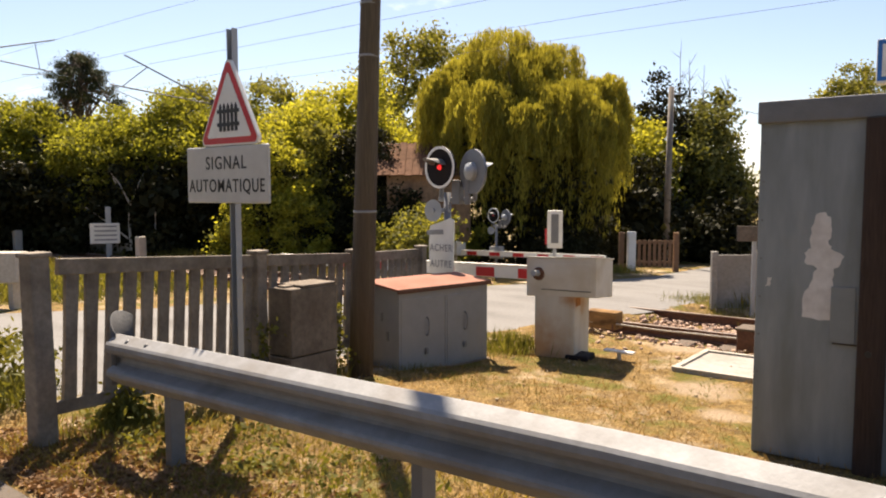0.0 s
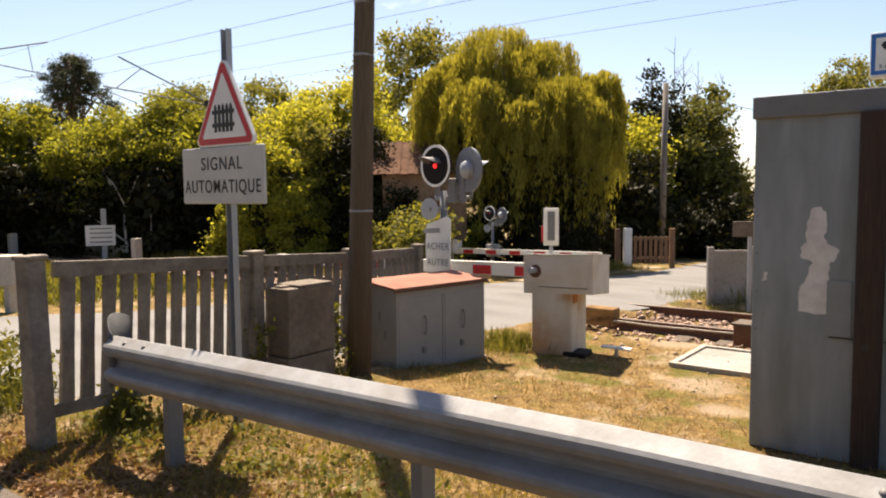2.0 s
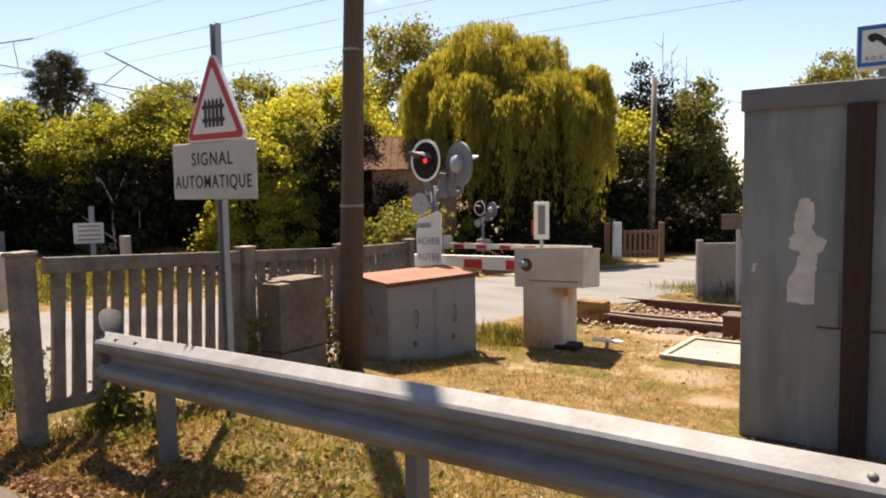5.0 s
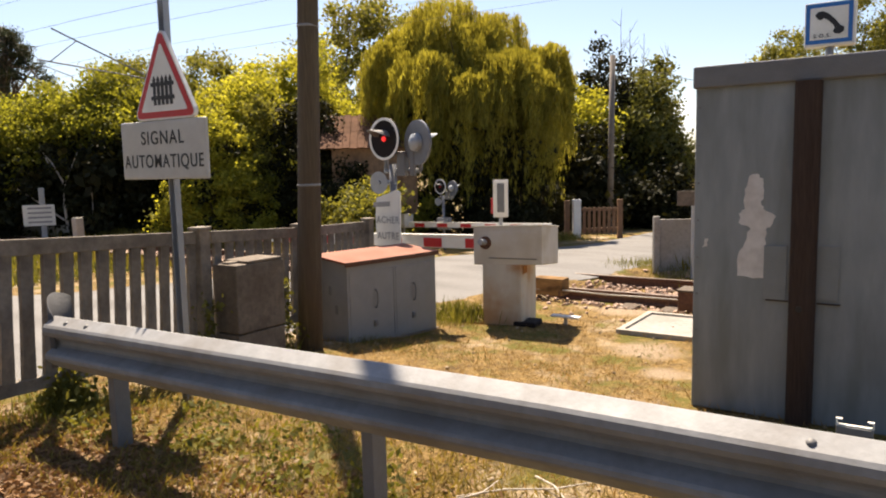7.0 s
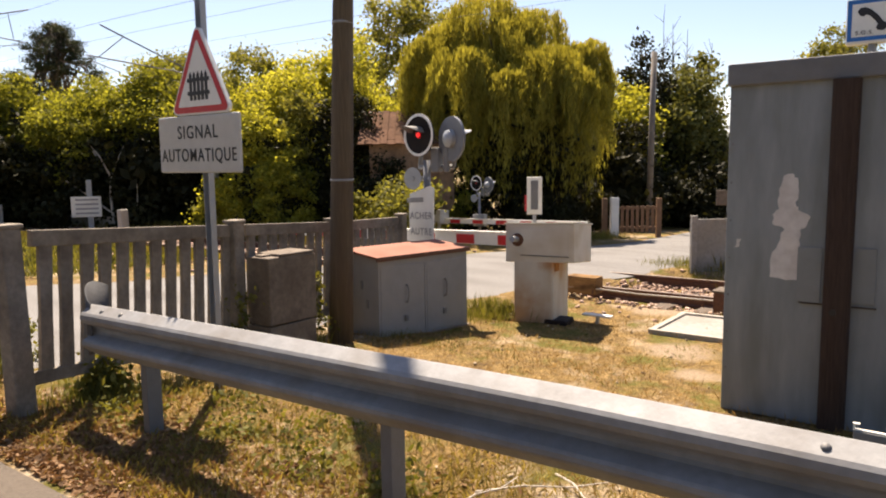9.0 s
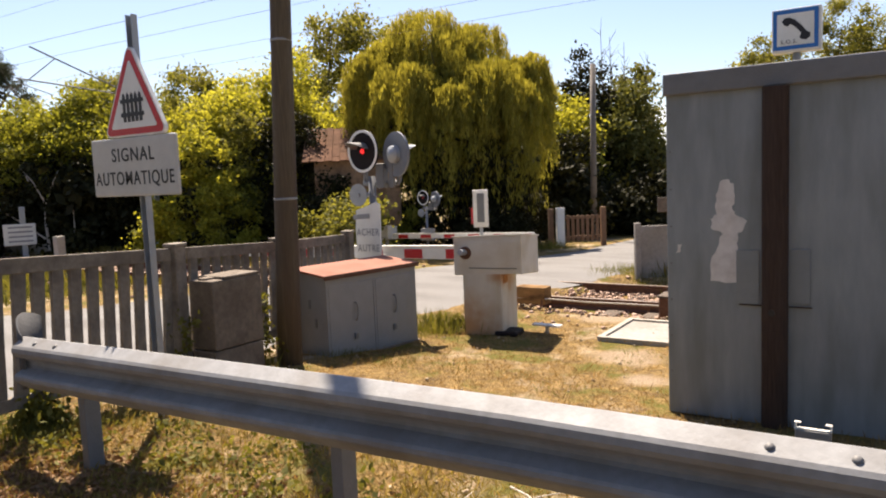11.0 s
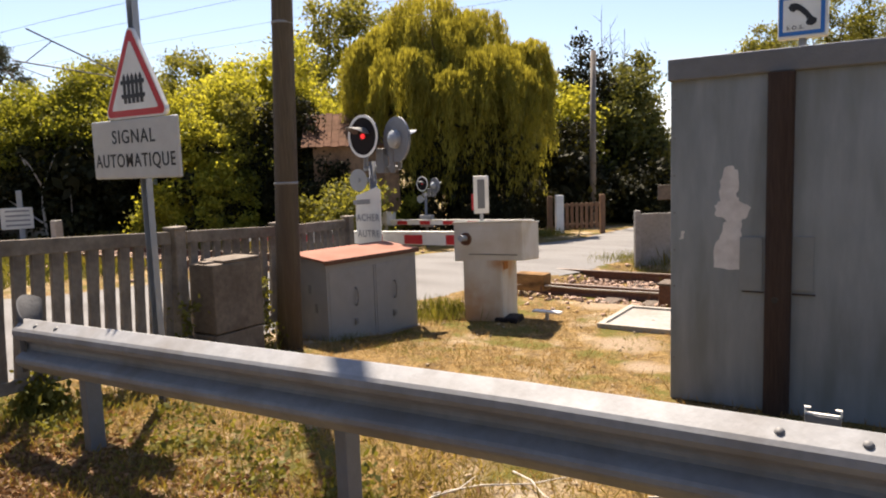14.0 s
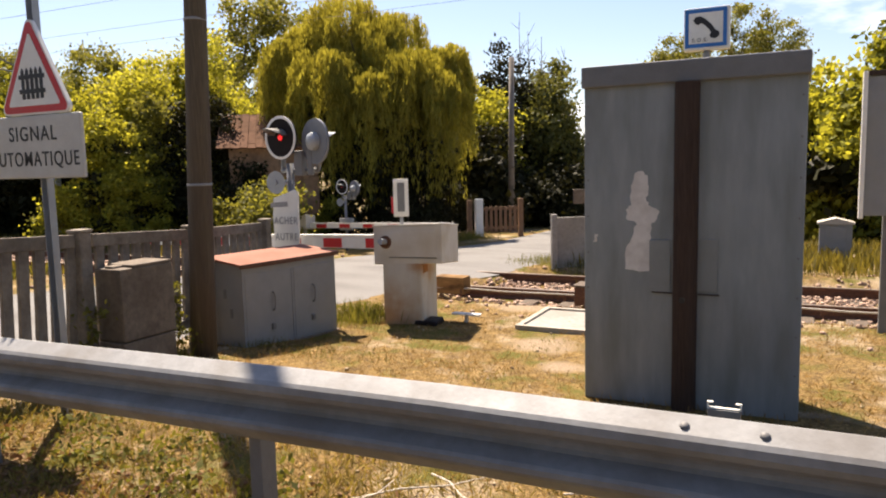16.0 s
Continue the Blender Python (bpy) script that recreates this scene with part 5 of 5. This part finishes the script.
def willow(x, y, h, r, label):
    """Weeping willow: long hanging strands of narrow leaves from a domed head."""
    ob = thing("willow_tree", pose(x, y, gz(x, y)), label, "tree")
    tips = [(r * 0.35 * math.cos(a), r * 0.35 * math.sin(a), h * random.uniform(0.55, 0.72)) for a in np.linspace(0, 6.0, 11)]
    limbs("trunk", h * 0.6, 0.32, tips, ob, BARK)
    n = 2900
    # clumps of the crown: across, along the view of the lane, top, radius
    heads = np.array([(-0.75, 0.2, 7.1, 1.05), (0.6, 0.3, 6.65, 0.9), (2.15, 0.0, 5.6, 0.5), (-2.5, -0.2, 5.8, 0.45), (-1.7, 0.6, 6.4, 0.6), (-1.2, -1.3, 5.35, 0.75), (1.0, -1.2, 5.3, 0.85), (0.0, -1.7, 4.7, 0.8), (1.9, -0.9, 4.7, 0.6), (0.4, 1.5, 5.8, 1.2), (-0.1, -0.5, 6.3, 0.8)])
    heads[:, :2] *= r / 2.75
    heads[:, 2] *= h / 7.1
    groups = 240
    which = RNG.integers(0, groups, n)
    k = RNG.choice(len(heads), groups, p=[0.16, 0.12, 0.08, 0.06, 0.08, 0.11, 0.12, 0.09, 0.07, 0.03, 0.08])[which]
    a = RNG.uniform(0, 6.283, groups)[which] + RNG.normal(0, 0.22, n)
    q = np.clip(np.sqrt(RNG.uniform(0.02, 1.1, groups))[which] + RNG.normal(0, 0.13, n), 0.03, 1.15)
    fall = RNG.uniform(0.7, 1.15, groups)[which]
    c, s = math.cos(radians(31)), math.sin(radians(31))
    u = heads[k, 0] + np.cos(a) * q * heads[k, 3]
    v = heads[k, 1] + np.sin(a) * q * heads[k, 3]
    hx, hy = u * c - v * s, u * s + v * c
    a = a + radians(31)
    hz = heads[k, 2] - heads[k, 3] * 0.75 * (1 - np.sqrt(np.maximum(0, 1 - np.minimum(q, 1) ** 2))) * RNG.uniform(0.8, 1.2, n) - RNG.uniform(0, 0.25, n)
    end = np.where(RNG.uniform(size=n) < 0.2, RNG.uniform(0.16, 0.32, n), RNG.uniform(0.3, 0.68, n)) * h
    end = np.where(u < -1.7, np.maximum(end, 0.42 * h), end)
    length = np.clip((hz - end) * fall, 0.8, hz - 0.12 * h)
    per = 92
    t = RNG.uniform(0, 1, (n, per)) ** 0.85
    out = np.stack([np.cos(a), np.sin(a)], -1)
    bulge = 0.2 * np.sin(np.minimum(t * 3.2, 1.57))
    wob = 0.1 * np.sin(t * 7 + a[:, None] * 5)
    px = hx[:, None] + (bulge + wob) * out[:, :1] + RNG.normal(0, 0.05, (n, per))
    py = hy[:, None] + (bulge + wob) * out[:, 1:] + RNG.normal(0, 0.05, (n, per))
    pz = hz[:, None] - length[:, None] * t + 0.15 * np.sin(np.minimum(t * 9, 3.14))
    p = np.stack([px, py, pz], -1).reshape(-1, 3)
    axis = unit(len(p)) * 0.3 - np.array([0, 0, 0.9])
    axis /= np.linalg.norm(axis, axis=1)[:, None]
    co, qd = leaf_quads(p, axis, 0.17 * RNG.uniform(0.6, 1.3, len(p)), 0.14)
    sheet("crown", co, qd, LEAF_WILLOW, ob)
    # near-black core leaves paint the shade behind the strands
    crown("inner_shade_crown", [(0, 0, h * 0.54, r * 0.45, r * 0.45, h * 0.18), (0.2, 0.1, h * 0.38, r * 0.62, r * 0.62, h * 0.2)], 30000, 0.24, LEAF_DARK_SHADE, ob, 0.45)
    return ob


willow(-11.25, 18.5, 7.0, 2.75, "large yellow-green weeping willow beside the lane")

# the near-black trees here have crown shade put into their leaf colour
for x, y, h, w, m in ((-10.9, 25.0, 5.0, 1.5, LEAF_YELLOW), (-10.3, 27.9, 6.3, 1.8, LEAF_DARK_SHADE), (-9.6, 29.3, 6.0, 1.35, LEAF_SAGE), (-9.9, 30.2, 3.6, 1.3, LEAF_DARK_SHADE), (-9.9, 23.5, 3.6, 1.5, LEAF_DARK_SHADE), (-9.15, 27.2, 5.2, 1.05, LEAF_SAGE), (-7.9, 25.2, 1.9, 1.0, LEAF_DARK_SHADE)):
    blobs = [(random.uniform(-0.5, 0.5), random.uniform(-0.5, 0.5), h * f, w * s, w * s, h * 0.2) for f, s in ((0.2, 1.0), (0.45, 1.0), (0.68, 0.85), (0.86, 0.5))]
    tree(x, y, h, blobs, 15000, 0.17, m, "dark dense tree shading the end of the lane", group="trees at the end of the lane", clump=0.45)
bare = thing("bare_tree", pose(-9.9, 28.6, -0.5), "leafless grey twigs rising above the dark trees", "tree")
for x, top_z in ((-1.5, 6.9), (-0.5, 7.6), (-0.1, 7.3), (0.5, 7.1), (1.2, 6.6)):
    bm = bmesh.new()
    foot, top = Vector((x * 0.8, 0, 0)), Vector((x + random.uniform(-0.2, 0.2), 0, top_z))
    tube(bm, foot, top, 0.05, 0.008, 6)
    for _ in range(14):
        s = foot.lerp(top, random.uniform(0.6, 0.98))
        tube(bm, s, s + Vector((random.uniform(-0.4, 0.4), random.uniform(-0.3, 0.3), random.uniform(0.2, 0.7))), 0.012, 0.004, 5)
    part("branch", bm, TWIG, bare)
bare.rotation_euler = (0, 0, radians(38))
for x, y, h, w in ((-6.4, 39.5, 8.2, 2.0), (-3.4, 41.0, 9.8, 2.6), (-0.9, 42.0, 8.8, 2.2)):
    blobs = [(random.uniform(-0.8, 0.8), random.uniform(-0.8, 0.8), h * f, w * s, w * s, h * 0.17) for f, s in ((0.3, 0.9), (0.55, 1.0), (0.75, 0.9), (0.88, 0.6))]
    tree(x, y, h, blobs, 20000, 0.15, LEAF_GREY, "rounded green tree far behind the cabinet", group="trees beyond the track", trunk=0.22, inner=0.4)
for x, y, h, w, m in ((-0.6, 23.5, 3.4, 1.4, LEAF_YELLOW), (0.5, 22.4, 4.4, 1.6, LEAF_YELLOW), (1.5, 21.2, 4.6, 1.6, LEAF_YELLOW), (2.6, 20.2, 5.2, 1.7, LEAF_HEDGE), (4.2, 19.4, 5.6, 1.9, LEAF_HEDGE), (6.2, 18.6, 5.6, 2.0, LEAF_HEDGE)):
    blobs = [(random.uniform(-0.4, 0.4), random.uniform(-0.4, 0.4), h * f, w * s, w * s, h * 0.2) for f, s in ((0.15, 1.0), (0.4, 1.0), (0.65, 0.85), (0.85, 0.5))]
    tree(x, y, h, blobs, 12000, 0.2, m, "tall yellow-green laurel bush on the far bank", "bush", "bush", group="bushes on the far bank")
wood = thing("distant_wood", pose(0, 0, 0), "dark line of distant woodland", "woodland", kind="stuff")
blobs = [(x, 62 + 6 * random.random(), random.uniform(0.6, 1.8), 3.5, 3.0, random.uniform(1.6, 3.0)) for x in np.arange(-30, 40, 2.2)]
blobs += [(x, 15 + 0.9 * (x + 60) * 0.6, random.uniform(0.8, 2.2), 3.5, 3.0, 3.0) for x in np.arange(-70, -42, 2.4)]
crown("foliage", blobs, 22000, 0.5, LEAF_DARK_SHADE, wood, 1.0)
field = sheet("field", [(-14, 34, -0.63), (30, 34, -0.63), (60, 61, -0.63), (-30, 61, -0.63)], [(0, 1, 2, 3)], FIELD)
tagged(field, "sunlit ripe yellow field beyond the fence", "field", kind="structure")

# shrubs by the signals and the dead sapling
# near-black shrubs at the willow's foot are added as the shade below it
for x, y, h, w, m, c in ((-10.8, 13.0, 1.5, 0.8, LEAF_GREY, 5000), (-13.5, 14.9, 2.2, 0.7, LEAF_DARK_SHADE, 5000), (-14.85, 15.6, 4.2, 0.75, LEAF_DARK_SHADE, 9000), (-12.9, 15.2, 1.7, 0.7, LEAF_DARK_SHADE, 5000), (-14.3, 15.8, 3.1, 0.6, LEAF_DARK_SHADE, 7000), (-12.3, 14.3, 1.7, 0.9, LEAF_GREY, 5000), (-14.5, 15.3, 2.4, 0.8, LEAF_HEDGE, 6000), (-12.2, 16.4, 1.9, 1.1, LEAF_HEDGE, 5000), (-9.6, 17.4, 1.0, 0.8, LEAF_DARK_SHADE, 4000), (-11.6, 17.6, 1.7, 1.0, LEAF_DARK_SHADE, 5000), (-12.8, 17.3, 1.8, 1.0, LEAF_DARK_SHADE, 5000), (-10.3, 18.6, 1.5, 1.0, LEAF_DARK_SHADE, 5000), (-10.0, 20.6, 1.6, 1.0, LEAF_DARK_SHADE, 5000), (-16.4, 13.2, 3.4, 0.85, LEAF_YELLOW, 11000), (-15.65, 13.6, 2.8, 0.75, LEAF_YELLOW, 8000), (-17.2, 13.3, 2.6, 0.8, LEAF_YELLOW, 9000), (-17.9, 13.2, 1.5, 0.6, LEAF_YELLOW, 3500), (-16.0, 14.2, 3.8, 0.8, LEAF_GREY, 9000), (-16.2, 14.6, 2.2, 0.9, LEAF_HEDGE, 5000)):
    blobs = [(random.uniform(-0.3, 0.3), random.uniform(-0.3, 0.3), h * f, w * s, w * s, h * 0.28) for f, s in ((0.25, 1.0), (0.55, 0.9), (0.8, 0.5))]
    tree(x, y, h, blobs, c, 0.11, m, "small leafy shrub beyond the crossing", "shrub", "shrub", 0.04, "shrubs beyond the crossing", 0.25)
sap = thing("dead_sapling", pose(-22.6, 12.6, -0.3), "bare pale dead sapling beside the track", "tree")
for a, b, r in (((0, 0, 0), (-0.1, 0, 1.7), 0.05), ((-0.1, 0, 1.7), (-0.7, -0.3, 2.7), 0.03), ((-0.1, 0, 1.5), (0.5, 0.2, 2.6), 0.03), ((-0.2, 0, 0.5), (-1.6, -0.8, 1.6), 0.03), ((-0.5, -0.2, 2.3), (-0.9, -0.2, 2.9), 0.02), ((0.9, 0.3, 0), (0.8, 0.4, 1.4), 0.03), ((0.8, 0.4, 1.2), (0.3, 0.4, 1.7), 0.02)):
    bm = bmesh.new()
    mid = Vector(a).lerp(Vector(b), 0.55) + Vector((random.uniform(-0.06, 0.06), random.uniform(-0.06, 0.06), 0.05))
    loft(bm, [a, mid, b], [r, r * 0.75, r * 0.45], 7)
    part("branch", bm, DEADWOOD, sap)


for x, y, z, r, n in ((-5.38, 4.24, 0.3, 0.04, 80), (-5.36, 4.22, 0.0, 0.09, 120), (-5.45, 5.12, 0.1, 0.12, 360), (-5.5, 5.2, 0.45, 0.06, 140)):
    ivy = thing("ivy", pose(x, y, gz(x, y)), "green ivy creeping up beside the concrete box", "climber", "ivy by the fence")
    crown("foliage", [(0, 0, z + 0.15, r, r, 0.22)], n, 0.05, GREEN_BLADE, ivy, 0.1, 20, 0.8)
for x, y, r, hh in ((-6.35, 2.35, 0.4, 0.32), (-6.9, 2.75, 0.4, 0.3), (-5.15, 2.8, 0.1, 0.16), (-4.45, 2.62, 0.2, 0.12), (-3.75, 2.85, 0.22, 0.1), (-2.95, 2.7, 0.18, 0.1), (-3.3, 3.2, 0.24, 0.1), (-2.3, 2.75, 0.16, 0.12), (-4.2, 3.3, 0.22, 0.14)):
    bush = thing("weed_clump", pose(x, y, gz(x, y)), "leafy green weeds at the road edge", "weeds", "weed clumps")
    crown("foliage", [(0, 0, hh * 0.6, r, r, hh)], 900 if hh > 0.15 else 240, 0.07 if hh > 0.15 else 0.045, GREEN_BLADE, bush, 0.12, 20, 0.5)
# an unseen tall leaf wall, added behind the camera to cut sky fill
hedge = thing("sky_blocker_hedge", pose(0, -8, 0), "unseen tall dark hedge added behind the camera to block sky light", "hedge", kind="structure")
crown("foliage", [(x, 0, z, 1.9, 0.9, 1.6) for x in np.arange(-24, 25, 1.9) for z in (0.8, 2.8, 4.8, 6.8, 8.8)], 24000, 0.85, LEAF_DARK_SHADE, hedge, 0.6)


# ---- grass, weeds and litter ----
def blades(name, x, y, length, width, material, label, category, spread=0.6, flat=False):
    n = len(x)
    p = np.stack([x, y, ground_z(x, y) - bed(x, y)], -1)
    axis = unit(n) * spread + (np.array([0, 0, 0.05]) if flat else np.array([0, 0, 1.0]))
    if flat:
        axis[:, 2] *= 0.3
    axis /= np.linalg.norm(axis, axis=1)[:, None]
    p += axis * (length * 0.42)[:, None] * (0 if flat else 1) + np.array([0, 0, 0.012 if flat else 0.0])
    co, q = leaf_quads(p, axis, length, width)
    return tagged(sheet(name, co, q, material), label, category, kind="stuff")


def clear_of_road(x, y):
    l, r = road_edges(y)
    return (x > r + 0.05) | (x < l - 0.05)


def worn(x, y):
    return sum(np.clip(1.2 - np.hypot(x - sx, y - sy) / sr, 0, 1) for sx, sy, sr in WORN)


n = 120000
x, y = RNG.uniform(-6.2, 6, n), 1.7 + 8.0 * RNG.uniform(0, 1, n) ** 1.3
dens = np.array([noise.noise((a * 0.9, b * 0.9, 5)) for a, b in zip(x, y)])
ok = clear_of_road(x, y) & (RNG.uniform(size=n) < 0.62 + 0.8 * dens - worn(x, y)) & ~((x > -2.98) & (x < -1.22) & (y > 7.87) & (y < 9.03))
x, y = x[ok], y[ok]
blades("dry_grass", x, y, RNG.uniform(0.025, 0.085, len(x)), 0.1, DRY_BLADE, "short dry straw-coloured grass", "grass", 1.5)
n = 34000
x, y = RNG.uniform(-6.2, 5, n), 1.7 + 8.0 * RNG.uniform(0, 1, n)
dens = np.array([noise.noise((a * 1.4, b * 1.4, 9)) for a, b in zip(x, y)])
ok = clear_of_road(x, y) & (dens > 0.18) & ~((x > -2.98) & (x < -1.22) & (y > 7.87) & (y < 9.03))
x, y = x[ok], y[ok]
blades("green_grass", x, y, RNG.uniform(0.02, 0.06, len(x)), 0.14, GREEN_BLADE, "patches of short green grass", "grass", 1.3)
spots = [(-5.15, 2.6, 0.3, 0.3), (-5.0, 2.9, 0.3, 0.25), (-5.2, 4.1, 0.15, 0.45), (-5.45, 5.1, 0.16, 0.4), (-4.95, 7.5, 0.3, 0.35), (-4.8, 7.75, 0.28, 0.5), (-5.1, 7.9, 0.3, 0.42), (-5.3, 8.1, 0.25, 0.24), (-5.1, 6.0, 0.25, 0.2), (-6.3, 2.2, 0.35, 0.5), (-6.7, 2.6, 0.35, 0.45),
         (-4.3, 13.3, 0.5, 0.4), (-3.7, 12.5, 0.5, 0.35), (-10.0, 12.9, 0.6, 0.4), (-10.6, 12.2, 0.7, 0.4), (-8.6, 16.6, 0.6, 0.5), (-8.2, 18.2, 0.6, 0.5), (-2.9, 13.4, 0.6, 0.6), (-4.1, 3.4, 0.4, 0.12), (-2.2, 4.6, 0.3, 0.08), (-4.4, 6.0, 0.4, 0.12)]
xs, ys, ls = [], [], []
for sx, sy, sr, sh in spots:
    k = int(1200 * sr)
    xs.append(RNG.normal(sx, sr * 0.6, k)), ys.append(RNG.normal(sy, sr * 0.6, k)), ls.append(sh * RNG.uniform(0.3, 1.0, k))
blades("weeds", np.concatenate(xs), np.concatenate(ys), np.concatenate(ls) * 0.62, 0.045, GREEN_BLADE, "green weeds round posts and boxes", "weeds", 0.45)
n = 26000
x, y = RNG.uniform(-36, -12.8, n), RNG.uniform(8.6, 14.0, n)
ok = clear_of_road(x, y) & (np.abs(y - TRACK_Y) > 1.3)
x, y = x[ok], y[ok]
blades("verge_grass", x, y, RNG.uniform(0.1, 0.36, len(x)), 0.1, VERGE_BLADE, "tall yellow-green grass along the track", "grass", 0.5)
n = 14000
x, y = RNG.uniform(-4, 9, n), RNG.uniform(12.8, 18, n)
blades("verge_grass", x, y, RNG.uniform(0.12, 0.4, n), 0.1, VERGE_BLADE, "tall yellow-green grass on the far bank", "grass", 0.5)
n = 9000
x, y = RNG.normal(-3.6, 1.6, n), 1.8 + np.abs(RNG.normal(0, 0.5, n))
ok = x > -5.6
blades("leaf_litter", x[ok], y[ok], RNG.uniform(0.02, 0.07, n)[ok], 0.55, LITTER, "fallen brown leaves under the guard rail", "leaf litter", 1.0, True)

n = 62000
x, y = RNG.uniform(-5.4, 3.0, n), 1.95 + 3.2 * RNG.uniform(0, 1, n) ** 1.2
dens = np.array([noise.noise((a * 1.1, b * 1.1, 21)) for a, b in zip(x, y)])
ok = RNG.uniform(size=n) < 0.6 + 0.9 * dens
x, y = x[ok], y[ok]
blades("olive_grass", x, y, RNG.uniform(0.03, 0.1, len(x)), 0.1, OLIVE_BLADE, "short olive and straw grass round the guard rail", "grass", 1.0)
n = 12000
x, y = RNG.uniform(-24, -12.9, n), RNG.uniform(4.6, 9.8, n)
ok = clear_of_road(x, y)
x, y = x[ok], y[ok]
blades("verge_weeds", x, y, RNG.uniform(0.1, 0.3, len(x)), 0.16, GREEN_BLADE, "low dark green weeds between road and track", "weeds", 0.7)

# dry twigs on the ground
for x, y, l, a in ((-1.75, 3.3, 0.75, 40), (-1.6, 3.35, 0.5, -35), (-1.95, 3.05, 0.45, 75), (-0.9, 3.6, 0.4, 10)):
    twig = thing("dry_twig", pose(x, y, gz(x, y) + 0.03, 0, 0, a), "thin pale dry twig lying on the ground", "twig", "twigs on the ground")
    bm = bmesh.new()
    loft(bm, [(-l / 2, 0, 0), (-l / 6, 0.015, 0.015), (l / 6, -0.01, 0.01), (l / 2, 0.02, 0.02)], [0.006, 0.005, 0.004, 0.002], 6)
    part("stem", bm, DEADWOOD, twig)
